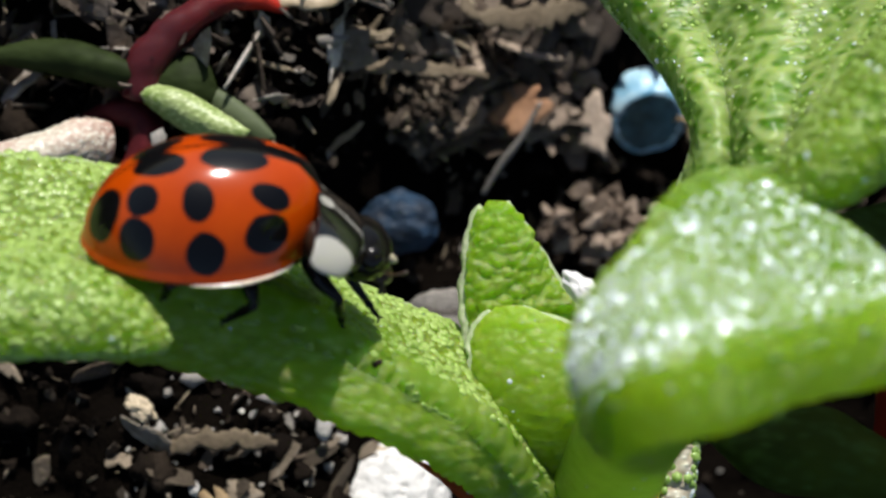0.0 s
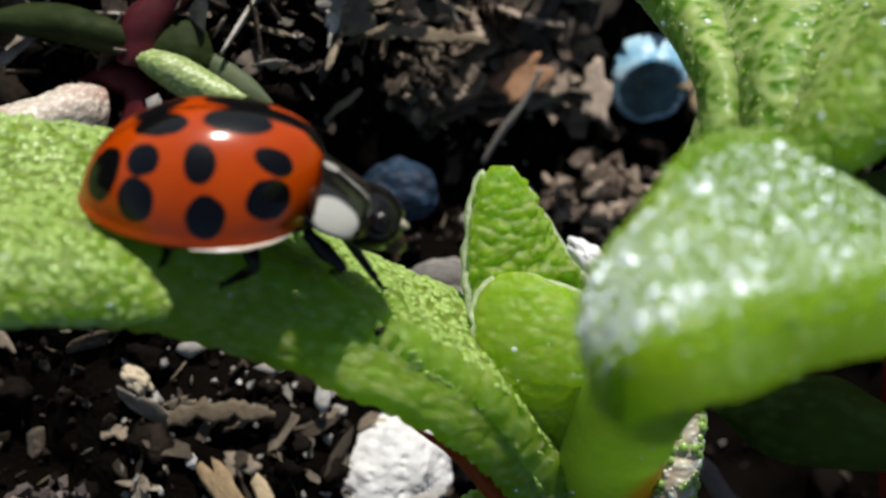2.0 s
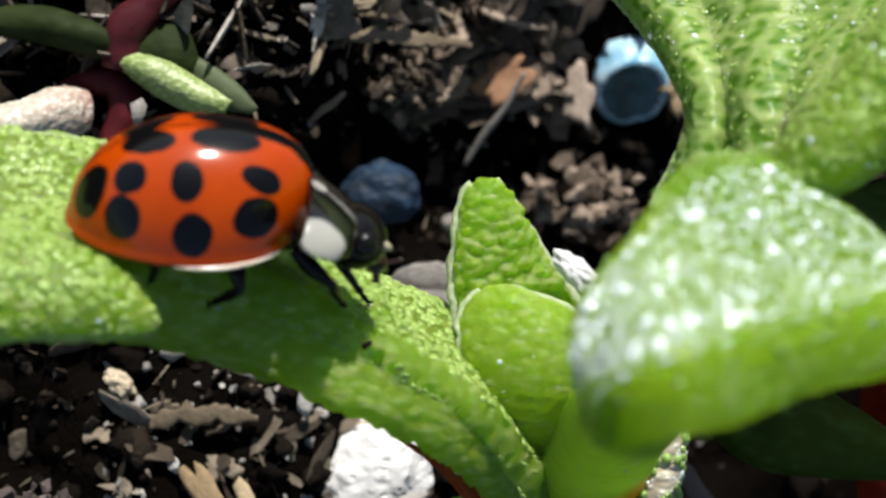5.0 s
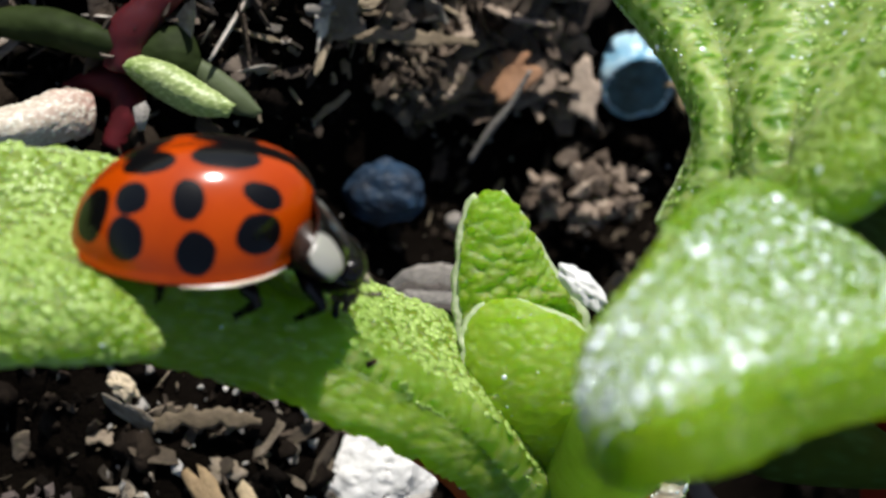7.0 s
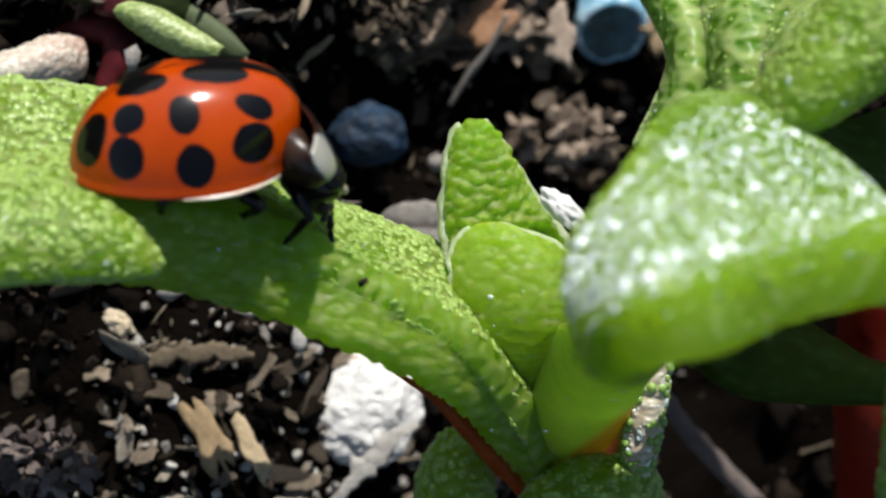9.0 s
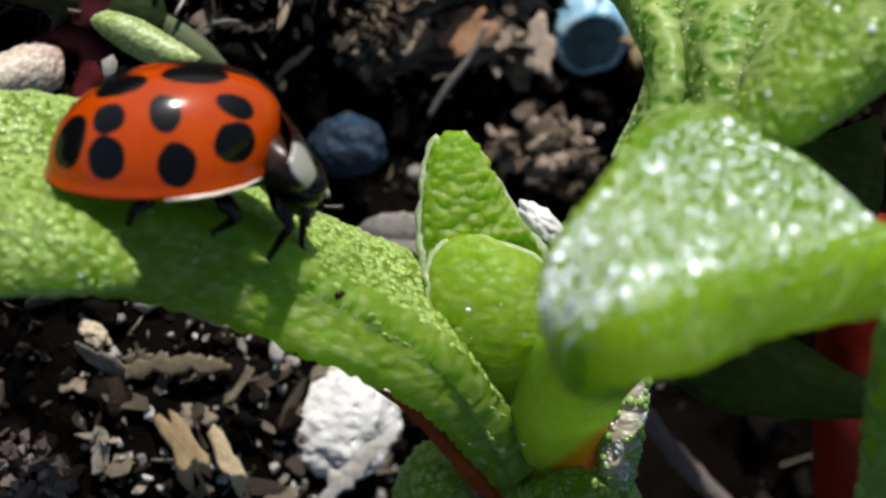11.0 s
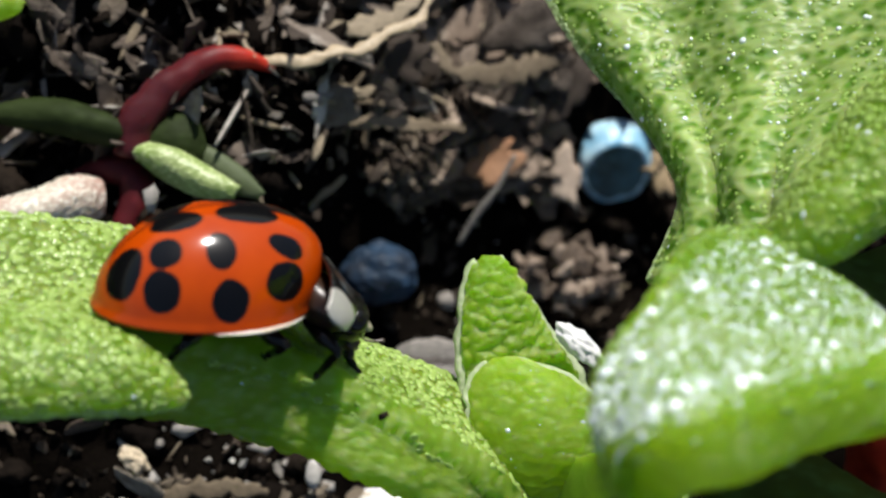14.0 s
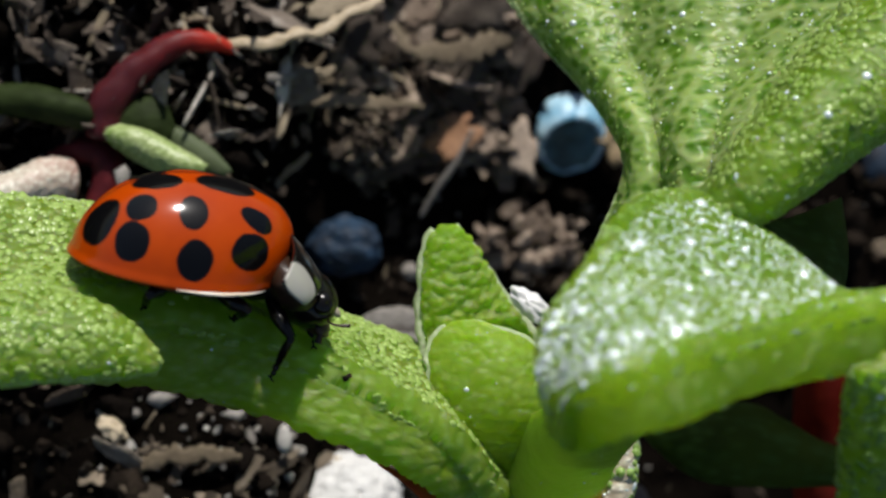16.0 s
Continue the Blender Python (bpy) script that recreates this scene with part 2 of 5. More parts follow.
PERLITE = varied("white_perlite", [(0.0, (0.50, 0.47, 0.42)), (0.25, (0.82, 0.80, 0.76)), (0.95, (0.93, 0.92, 0.90))], 0.85, 700, 0.9, 0.3, 2600)
ORANGE_CHIP = varied("orange_bark", [(0.0, (0.22, 0.10, 0.05)), (0.5, (0.42, 0.22, 0.12)), (0.95, (0.60, 0.38, 0.24))], 0.8, 700, 0.7, 0.2)
TAN_WOOD = varied("tan_wood", [(0.0, (0.28, 0.19, 0.10)), (0.5, (0.48, 0.35, 0.20)), (0.95, (0.66, 0.54, 0.36))], 0.75, 600, 0.7, 0.25)
GREY_WOOD = varied("grey_weathered_wood", [(0.0, (0.11, 0.09, 0.08)), (0.5, (0.27, 0.24, 0.21)), (0.95, (0.45, 0.42, 0.38))], 0.8, 600, 0.8, 0.2)
CREAM = varied("cream_pebble", [(0.0, (0.55, 0.42, 0.26)), (0.5, (0.75, 0.63, 0.45)), (0.95, (0.86, 0.78, 0.62))], 0.5, 700, 0.4, 0.4)


# ---- shapes ----
def part(name, bm, material, parent=None, label="", smooth=True):
    """Links a bmesh (or ready mesh) as one mesh object under its thing."""
    if isinstance(bm, bpy.types.Mesh):
        mesh = bm
    else:
        mesh = bpy.data.meshes.new(name)
        bm.to_mesh(mesh)
        bm.free()
    if smooth and len(mesh.polygons) and not mesh.name.startswith("rubble"):
        mesh.polygons.foreach_set("use_smooth", [True] * len(mesh.polygons))
    if material and not mesh.materials:
        mesh.materials.append(material)
    ob = new(name, mesh)
    if parent:
        ob.parent = parent
    if label:
        tagged(ob, label)
    return ob


def thing(name, at, label, category, group="", turn=None):
    """An empty at a thing's base, in the work frame (mm)."""
    ob = new(name)
    ob.empty_display_size = 0.002
    ob.matrix_world = FRAME @ Matrix.Translation(Vector(at) * MM) @ (turn or Matrix())
    return tagged(ob, label, category, group)


def solid(name, bm, material, at, label, category, group="", turn=None):
    """A thing that is one mesh."""
    ob = part(name, bm, material)
    ob.matrix_world = FRAME @ Matrix.Translation(Vector(at) * MM) @ (turn or Matrix())
    return tagged(ob, label, category, group)


def curve_points(points, count):
    """Catmull-Rom through the points, evenly spaced."""
    p = np.array([points[0]] + list(points) + [points[-1]], float)
    p[0] = 2 * p[1] - p[2]
    p[-1] = 2 * p[-2] - p[-3]
    fine = []
    for k in range(1, len(p) - 2):
        a, b, c, d = p[k - 1:k + 3]
        for s in np.linspace(0, 1, 24, endpoint=False):
            fine.append(0.5 * (2 * b + (c - a) * s + (2 * a - 5 * b + 4 * c - d) * s**2 + (3 * b - a - 3 * c + d) * s**3))
    fine = np.array(fine + [p[-2]])
    run = np.r_[0, np.cumsum(np.linalg.norm(np.diff(fine, axis=0), axis=1))]
    at = np.linspace(0, run[-1], count)
    return np.stack([np.interp(at, run, fine[:, k]) for k in range(3)], 1)


def mesh_from(name, verts, faces):
    mesh = bpy.data.meshes.new(name)
    mesh.from_pydata(np.asarray(verts).tolist(), [], faces if isinstance(faces, list) else np.asarray(faces).tolist())
    mesh.update()
    return mesh


def tube(points, radii, sides=10, rough=0.0, count=24, flat=1.0, wild=1.7):
    """A tapered tube in mm along a smooth line, returned as a mesh in metres."""
    line = curve_points(points, count)
    radius = np.interp(np.linspace(0, 1, count), np.linspace(0, 1, len(radii)), radii)
    verts, faces = [], []
    side = None
    for k in range(count):
        ahead = line[min(k + 1, count - 1)] - line[max(k - 1, 0)]
        ahead /= np.linalg.norm(ahead) + 1e-12
        if side is None:
            side = np.cross(ahead, (0.3, 0.2, 0.9))
        side = side - ahead * (side @ ahead)
        side /= np.linalg.norm(side)
        over = np.cross(ahead, side)
        for j in range(sides):
            a = 2 * math.pi * j / sides
            d = side * math.cos(a) + over * math.sin(a) * flat
            r = radius[k]
            if rough:
                r *= 1 + rough * noise.noise(Vector(line[k] * wild + d * 1.1))
            verts.append((line[k] + d * r) * MM)
    for k in range(count - 1):
        for j in range(sides):
            i = (j + 1) % sides
            faces.append([k * sides + j, k * sides + i, (k + 1) * sides + i, (k + 1) * sides + j])
    faces.append(list(range(sides))[::-1])
    faces.append([(count - 1) * sides + j for j in range(sides)])
    return mesh_from("tube", verts, faces)


DOME = [(0, 1.0, -0.35), (0, 1.0, 0.25), (0, 0.66, 0.78)]


DROP = [(0, 1.0, -0.15), (0, 0.82, 0.42), (0, 0.44, 0.84)]


def beads(spots, normals, sizes, sides=6, lift=1.0, profile=DOME):
    """Small blunt bumps on a skin, all in one mesh (mm in, metres out)."""
    spots, normals, sizes = np.asarray(spots), np.asarray(normals), np.asarray(sizes)[:, None]
    n = len(spots)
    other = np.where(np.abs(normals[:, 2:3]) < 0.8, np.array([[0, 0, 1.0]]), np.array([[1.0, 0, 0]]))
    a = np.cross(normals, other)
    a /= np.linalg.norm(a, axis=1, keepdims=True)
    b = np.cross(normals, a)
    rings = []
    for _, wide, high in profile:
        for j in range(sides):
            w = 2 * math.pi * j / sides
            rings.append(spots + sizes * (wide * (a * math.cos(w) + b * math.sin(w)) + high * lift * normals))
    rings.append(spots + sizes * lift * normals)
    verts = np.stack(rings, 1).reshape(-1, 3) * MM
    pattern = []
    for ring in (0, 1):
        for j in range(sides):
            i = (j + 1) % sides
            pattern.append([ring * sides + j, ring * sides + i, (ring + 1) * sides + i, (ring + 1) * sides + j])
    caps = [[2 * sides + j, 2 * sides + (j + 1) % sides, 3 * sides] for j in range(sides)]
    step = 3 * sides + 1
    faces = []
    for k in range(n):
        faces += [[v + k * step for v in f] for f in pattern] + [[v + k * step for v in f] for f in caps]
    return mesh_from("beads", verts, faces)


def blade_grid(left, mid, right, long_count, wide_count, wave=0.0, seed=0.0, crease=2.0, folds=0.0, keel=0.0):
    l, m, r = (curve_points(p, long_count) for p in (left, mid, right))
    v = np.linspace(-1, 1, wide_count)[None, :, None]
    grid = m[:, None] + (r - l)[:, None] / 2 * v + ((l + r) / 2 - m)[:, None] * np.abs(v) ** crease
    if folds:
        grid[..., 2] += folds * np.sin(v[..., 0] * 8.5 + 0.8) * np.linspace(1, 0.6, long_count)[:, None]
    if keel:
        grid[..., 2] += keel * np.exp(-np.abs(v[..., 0]) / 0.16)
    if wave:
        for i in range(long_count):
            for j in range(wide_count):
                grid[i, j, 2] += wave * noise.noise(Vector(grid[i, j] * 0.55) + Vector((seed, 3, 1)))
    return grid


def grid_normals(grid):
    du, dv = np.gradient(grid, axis=0), np.gradient(grid, axis=1)
    n = np.cross(du, dv)
    n /= np.linalg.norm(n, axis=2, keepdims=True) + 1e-9
    return n if n[..., 2].mean() > 0 else -n


def skin_height(p, cell):
    """Height 0 to 1 of the close-set round cells of the leaf skin, at a place in mm."""
    near = noise.voronoi(Vector((p[0] / 1.45, p[1] / 0.85, p[2])) / cell)[0][0]
    return max(0.0, 1 - (near * 1.2) ** 2)


def leaf(plant, left, mid, right, thick=0.7, cell=0.30, relief=0.06, grain=0.15, swell_up=0.30, cover=0.8, rims=(0, 1), bare=None, drop=0.075, flesh=None, skin=None, label="", wave=0.25, seed=0,
         name="leaf", dew=0, crease=2.0, folds=0.0, tip_first=False, keel=0.0, dew_span=(-1, 1), thicket=None, veil=0, hem=0.0):
    """A fleshy leaf between two margins and a midrib (mm): a skin of round cells, some of them clear and glistening,
    dew, and tiny beads that imitate sheen.
    """
    rng = np.random.default_rng(seed + 11)
    reach = max(np.linalg.norm(np.diff(np.array(p), axis=0), axis=1).sum() for p in (left, mid, right))
    across = max(np.linalg.norm(np.array(r) - np.array(l)) for l, r in zip(left, right))
    nl, nw = int(min(320, max(40, reach / 0.055))), int(min(140, max(20, across / 0.055)))
    grid = blade_grid(left, mid, right, nl, nw, wave, seed, crease, folds, keel)
    normal = grid_normals(grid)
    v, u = np.linspace(-1, 1, nw)[None, :, None], np.linspace(0, 1, nl)[:, None, None]
    swell = np.sqrt(np.clip(1 - v**4, 0, 1)) * np.sqrt(np.clip(1 - (1 - u if tip_first else u) ** 8, 0, 1))
    for edge, j in ((0, 1), (nw - 1, nw - 2)):
        out = grid[:, edge] - grid[:, j]
        out /= np.linalg.norm(out, axis=1, keepdims=True) + 1e-9
        grid[:, edge] += out * np.array([[min(relief, 0.06) * 3.0 * skin_height(p, cell)] for p in grid[:, edge]])
    top, low = grid + normal * thick * 0.45 * swell, grid - normal * thick * 0.55 * swell
    rise = np.array([skin_height(p, cell) + 0.5 * skin_height(p, cell * 0.55) for p in top.reshape(-1, 3)]).reshape(nl, nw, 1)
    top += normal * relief * rise * np.clip(swell * 3, 0, 1)
    verts = np.concatenate([top.reshape(-1, 3), low.reshape(-1, 3)]) * MM
    i, j = np.meshgrid(np.arange(nl - 1), np.arange(nw - 1), indexing="ij")
    q = np.stack([i * nw + j, i * nw + j + 1, (i + 1) * nw + j + 1, (i + 1) * nw + j], -1).reshape(-1, 4)
    bm = bmesh.new()
    bm.from_mesh(mesh_from("blade", verts, np.concatenate([q, q[:, ::-1] + nl * nw])))
    bmesh.ops.remove_doubles(bm, verts=bm.verts, dist=1e-6)
    bmesh.ops.holes_fill(bm, edges=[e for e in bm.edges if e.is_boundary], sides=0)
    bmesh.ops.recalc_face_normals(bm, faces=bm.faces)
    ob = part(name, bm, flesh or LEAF, plant, label)
    area = np.linalg.norm(np.cross(grid[1:, :-1] - grid[:-1, :-1], grid[:-1, 1:] - grid[:-1, :-1]), axis=2)
    share = (area / area.sum()).ravel()

    def sprinkle(count):
        zone = ((v[0, :-1, 0] >= dew_span[0]) & (v[0, :-1, 0] <= dew_span[1]))[None] * (normal[:-1, :-1, 2] > 0.3) * (area / area.sum())
        if thicket:
            zone = zone * (u[:-1, :, 0] > thicket[0] - 0.1) * (0.6 + 1.3 * np.exp(-((u[:-1, :, 0] - thicket[0]) / thicket[1]) ** 2))
        at = rng.choice(share.size, count, p=(zone / zone.sum()).ravel())
        a, b = at // (nw - 1), at % (nw - 1)
        ways = normal[a, b] + rng.normal(0, 0.3, (count, 3))
        return top[a, b], ways / np.linalg.norm(ways, axis=1, keepdims=True)

    if grain:
        spots, ways = [], []
        want = area / grain**2
        if bare:
            want = want * np.where((v[:, :-1, 0] > bare[0]) & (v[:, :-1, 0] < bare[1]), 0.0, 1.0)
        for face, sign, dense in ((top, 1, cover), (low, -1, 0.12)):
            many = (want * dense + rng.random(want.shape) * (want > 0)).astype(int)
            a, b = (k.repeat(many.ravel()) for k in (i.ravel(), j.ravel()))
            s, t = rng.random((2, len(a), 1))
            spots.append(face[a, b] * (1 - s) * (1 - t) + face[a + 1, b] * s * (1 - t) + face[a, b + 1] * (1 - s) * t + face[a + 1, b + 1] * s * t)
            ways.append(normal[a, b] * sign)
        fringe, fringe_ways = [], []
        for edge, inner in [((0, 1), (nw - 1, nw - 2))[k] for k in rims]:
            run = np.linalg.norm(np.diff(grid[:, edge], axis=0), axis=1)
            a = np.arange(nl - 1).repeat((run / 0.008 + rng.random(nl - 1)).astype(int))
            s = rng.random((len(a), 1))
            out = grid[a, edge] - grid[a, inner]
            out = out / (np.linalg.norm(out, axis=1, keepdims=True) + 1e-9)
            deep_in = edge + (inner - edge) * (rng.random(len(a)) ** 1.6 * 5).astype(int)
            fringe.append(top[a, deep_in] * (1 - s) + top[a + 1, deep_in] * s)
            fringe_ways.append(out * 0.6 + normal[a, deep_in])
        for where, way, size, material, what in ((spots, ways, grain * 0.72, skin or PAPILLA, "papillae"), (fringe, fringe_ways, 0.036, FROST, "margin_fringe")):
            if not sum(map(len, where)):
                continue
            where, way = np.concatenate(where), np.concatenate(way)
            way = way + rng.normal(0, 0.15, way.shape)
            way /= np.linalg.norm(way, axis=1, keepdims=True)
            sizes = size * rng.uniform(0.6, 1.3, len(where))
            tagged(part(what, beads(where, way, sizes, lift=swell_up if what == "papillae" else 0.7), material, ob), kind="stuff")
    if hem:
        for edge in (0, nw - 1):
            line = [tuple(p) for p in grid[:: max(1, nl // 24), edge]]
            part("margin", tube(line, [hem] * len(line), 8, 0.3, 60), PALE_MARGIN, ob, "thin pale margin")
    if dew:
        spots, ways = sprinkle(dew)
        sizes = drop * (0.28 + 0.92 * rng.random(dew) ** 4)
        tagged(part("dew", beads(spots + ways * 0.01, ways, sizes, 10, 0.42, DROP), DEW, ob, "tiny bright dew drops"), kind="stuff")
    # tiny pale beads imitate the whitish veil of sky and sun reflected
    if veil:
        spots, ways = sprinkle(veil)
        sizes = 0.042 * rng.uniform(0.6, 1.2, veil)
        tagged(part("sheen_beads", beads(spots + ways * 0.006, ways, sizes, 7, 0.6, DROP), DEW, ob, "tiny pale beads that imitate the white sheen of the leaf"), kind="stuff")
    return ob, grid, normal


def lump(radius, detail, rough, seed, squash=(1, 1, 1), fine=0.0):
    """An uneven crumb (mm), as a bmesh in metres."""
    bm = bmesh.new()
    bmesh.ops.create_icosphere(bm, subdivisions=detail, radius=1)
    shift = Vector((seed * 7.31, seed * 3.17, seed * 1.93))
    for vert in bm.verts:
        d = vert.co.normalized()
        r = 1 + rough * noise.fractal(d * 1.5 + shift, 1.0, 2.0, 3) + fine * noise.noise(d * 7 + shift)
        vert.co = Vector((d.x * squash[0], d.y * squash[1], d.z * squash[2])) * r * radius * MM
    return bm


def shard(seed, squash=(1, 1, 1), radius=1.0, points=13):
    """A broken angular crumb (mm), as a bmesh in metres."""
    rng = np.random.default_rng(seed + 500)
    bm = bmesh.new()
    for _ in range(points):
        d = rng.normal(size=3)
        d *= rng.uniform(0.55, 1.05) / np.linalg.norm(d)
        bm.verts.new(Vector(d * squash) * radius * MM)
    made = bmesh.ops.convex_hull(bm, input=bm.verts)
    bmesh.ops.delete(bm, geom=list({v for v in made["geom_interior"] if isinstance(v, bmesh.types.BMVert)}), context="VERTS")
    return bm


def flake(seed, squash=(1, 1, 1), radius=1.0, points=12):
    """A torn, slightly curled flake of bark (mm), as a bmesh in metres."""
    rng = np.random.default_rng(seed + 900)
    edge = np.clip(1 + rng.normal(0, 0.24, points), 0.45, 1.4)
    curl, twist = rng.uniform(-0.5, 0.6), rng.uniform(-0.4, 0.4)
    shift = Vector((seed * 1.7, seed * 0.9, 2))
    bm = bmesh.new()
    sides = []
    for up in (1, -1):
        rings = []
        for reach in (0.35, 0.72, 1.0):
            ring = []
            for k in range(points):
                a = 2 * math.pi * (k + rng.uniform(-0.3, 0.3)) / points
                x, y = (math.cos(a) * reach * edge[k], math.sin(a) * reach * edge[k])
                z = curl * (y * y + 0.3 * x * x) + twist * x * y + 0.35 * noise.noise(Vector((x * 1.2, y * 3.5, 0)) + shift)
                z = z / max(squash[2], 0.15) * 0.25 + up * 0.55 * (1.0 if reach < 0.9 else 0.55)
                ring.append(bm.verts.new(Vector((x * squash[0], y * squash[1], z * squash[2])) * radius * MM))
            rings.append(ring)
        middle = bm.verts.new(Vector((0, 0, up * 0.5 * squash[2])) * radius * MM)
        for k in range(points):
            n = (k + 1) % points
            bm.faces.new((middle, rings[0][k], rings[0][n]))
            for inner, outer in zip(rings, rings[1:]):
                bm.faces.new((inner[k], outer[k], outer[n], inner[n]))
        sides.append(rings[-1])
    for k in range(points):
        n = (k + 1) % points
        bm.faces.new((sides[0][k], sides[1][k], sides[1][n], sides[0][n]))
    bmesh.ops.recalc_face_normals(bm, faces=bm.faces)
    return bm


def arrays(bm):
    verts = np.array([v.co[:] for v in bm.verts])
    bm.verts.index_update()
    faces = [[v.index for v in f.verts] for f in bm.faces]
    bm.free()
    return verts, faces


# ---- ground ----
def soil_height(x, y):
    """Height of the soil over the work frame, in mm: a lumpy slope that runs out level."""
    far = math.hypot(x, y)
    k = min(1, max(0, (far - 24) / 40))
    k = k * k * (3 - 2 * k)
    near = -12.3 - 3.6 * math.tanh((x + 2.2) / 2.8) - 0.06 * x + 0.06 * y
    level = -15 - (UP.x * x + UP.y * y) / UP.z
    p = Vector((x * 0.16, y * 0.16, 0.3))
    rough = 1.5 * noise.fractal(p, 1.0, 2.1, 5) * (1 - 0.7 * k)
    # the pit between the shoots, where the blue bead lies
    pit = -3.2 * math.exp(-((x - 4.5) ** 2 / 12 + (y - 2.6) ** 2 / 5)) - 1.3 * math.exp(-((x - 6.2) ** 2 / 10 + (y - 6.3) ** 2 / 10)) - 2.6 * math.exp(-((x + 3) ** 2 / 12 + (y - 3) ** 2 / 8))
    return near * (1 - k) + level * k + rough + pit * (1 - k)


def build_ground():
    side = 211
    s = np.linspace(-1, 1, side)
    reach = np.sign(s) * (24 * np.abs(s) + 40 * np.abs(s) ** 5 + 6e4 * np.clip(np.abs(s) - 0.75, 0, 1) ** 4 / 0.25**4)
    verts = [(x * MM, y * MM, soil_height(x, y) * MM) for x in reach for y in reach]
    faces = [[i * side + j, (i + 1) * side + j, (i + 1) * side + j + 1, i * side + j + 1] for i in range(side - 1) for j in range(side - 1)]
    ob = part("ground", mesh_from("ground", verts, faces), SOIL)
    ob.matrix_world = FRAME
    return tagged(ob, "dark crumbly potting soil, shade of its hollows put into near-black colour", "soil", kind="structure")


ground = build_ground()


def scatter(name, count, sizes, squash, material, label, seed, detail=1, rough=0.5, lift=0.2, area=((-23, 23), (-23, 23)), clump=None, lay=False, torn=False, single=False):
    """Loose crumbs of one sort over the soil, joined as stuff, or each a piece of the ground."""
    rng = np.random.default_rng(seed)
    stock = [arrays(flake(seed * 10 + k, (1, 1, 1.0), 1.0, 11) if torn else shard(seed * 10 + k) if detail == 0 else lump(1.0, detail, rough, seed + k, (1, 1, 1), 0.2)) for k in range(12)]
    meshes = []
    for base, shape in stock if single else ():
        meshes.append(mesh_from(name, base, shape))
        meshes[-1].materials.append(material)
    verts, faces, start = [], [], 0
    while len(verts) < count:
        x, y = rng.uniform(*area[0]), rng.uniform(*area[1])
        if clump is not None and noise.noise(Vector((x * 0.22 + seed, y * 0.22, 5))) < clump:
            continue
        if math.hypot(x - 6.2, y - 6.9) < 2.5 or math.hypot(x + 2.4, y - 2.7) < 1.3:
            continue
        if x > 4.2 and y < -2.5 and rng.random() < 0.75:
            continue
        pick = rng.integers(len(stock))
        base, shape = stock[pick]
        size = rng.uniform(0, 1) ** 2 * (sizes[1] - sizes[0]) + sizes[0]
        turn = np.array(Euler(rng.uniform(0, 6.28, 3)).to_matrix())
        if lay:
            turn = np.array((Matrix.Rotation(rng.normal(-0.3, 0.4), 3, "X") @ Matrix.Rotation(rng.normal(0, 0.4), 3, "Y") @ Matrix.Rotation(rng.uniform(0, 6.28), 3, "Z")))
        flat = np.array([rng.uniform(*squash[0]), rng.uniform(*squash[1]), rng.uniform(*squash[2])])
        z = soil_height(x, y) + size * lift
        if single:
            piece = new(name, meshes[pick])
            piece.parent = ground
            piece.matrix_basis = Matrix.LocRotScale(Vector((x, y, z)) * MM, Matrix(turn.tolist()), Vector(flat * size))
            verts.append(None)
            continue
        verts.append((base * flat * size) @ turn.T + np.array((x, y, z)) * MM)
        faces += [[v + start for v in f] for f in shape]
        start += len(base)
    if single:
        return None
    ob = part(name, mesh_from(name, np.concatenate(verts), faces), material, smooth=detail > 0)
    ob.matrix_world = FRAME
    return tagged(ob, label, "soil", kind="stuff")


scatter("soil_clods", 1300, (0.12, 0.75), ((0.7, 1.2), (0.6, 1), (0.4, 0.9)), CLOD, "dark brown crumbs of potting soil, gap shade put into their colour", 1, detail=2, rough=1.0)
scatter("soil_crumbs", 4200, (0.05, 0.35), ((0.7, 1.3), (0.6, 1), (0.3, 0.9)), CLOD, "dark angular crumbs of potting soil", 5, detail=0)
scatter("bark_crumbs", 1500, (0.08, 0.6), ((0.8, 1.8), (0.4, 0.9), (0.08, 0.3)), BARK, "flat brown crumbs of shredded bark", 2, torn=True, detail=0, lift=0.35, clump=-0.15)
scatter("mulch_flakes", 1050, (0.15, 0.9), ((0.9, 1.9), (0.35, 0.8), (0.05, 0.18)), MULCH, "curled brown flakes of bark mulch", 6, torn=True, detail=0, lift=0.5, area=((-16, 9), (5.5, 20)))
scatter("pale_flake", 170, (0.12, 0.6), ((0.9, 1.9), (0.35, 0.8), (0.05, 0.18)), FLAKE, "pale and brown flakes of bark mulch", 7, single=True, torn=True, detail=0, lift=0.6, lay=True, area=((-9.8, 3), (-13, -3.5)))
scatter("bark_flake", 230, (0.2, 0.75), ((0.9, 1.7), (0.5, 0.9), (0.08, 0.2)), CHIP, "broad brown flakes of bark beside the blue bead", 9, single=True, torn=True, detail=0, lift=0.7, lay=True, area=((-0.6, 5.4), (5.0, 13)))
scatter("fibre_scraps", 130, (0.2, 0.6), ((1.2, 2.0), (0.2, 0.4), (0.15, 0.4)), FIBRE, "curled tan shreds of bark", 12, detail=0, lift=0.9, lay=True, torn=True, area=((-10, 5.5), (4.6, 16)))
scatter("fibre_scraps", 500, (0.12, 0.6), ((1.2, 2.6), (0.10, 0.3), (0.05, 0.16)), FIBRE, "thin dry tan plant fibres on the soil", 3, detail=0, lift=0.6, clump=0.0)
scatter("grit", 260, (0.08, 0.34), ((0.7, 1.3), (0.5, 1), (0.3, 0.8)), GRIT, "pale flakes of grit", 8, detail=0, lift=0.8, lay=True, area=((-9.8, 3), (-11, -2)))
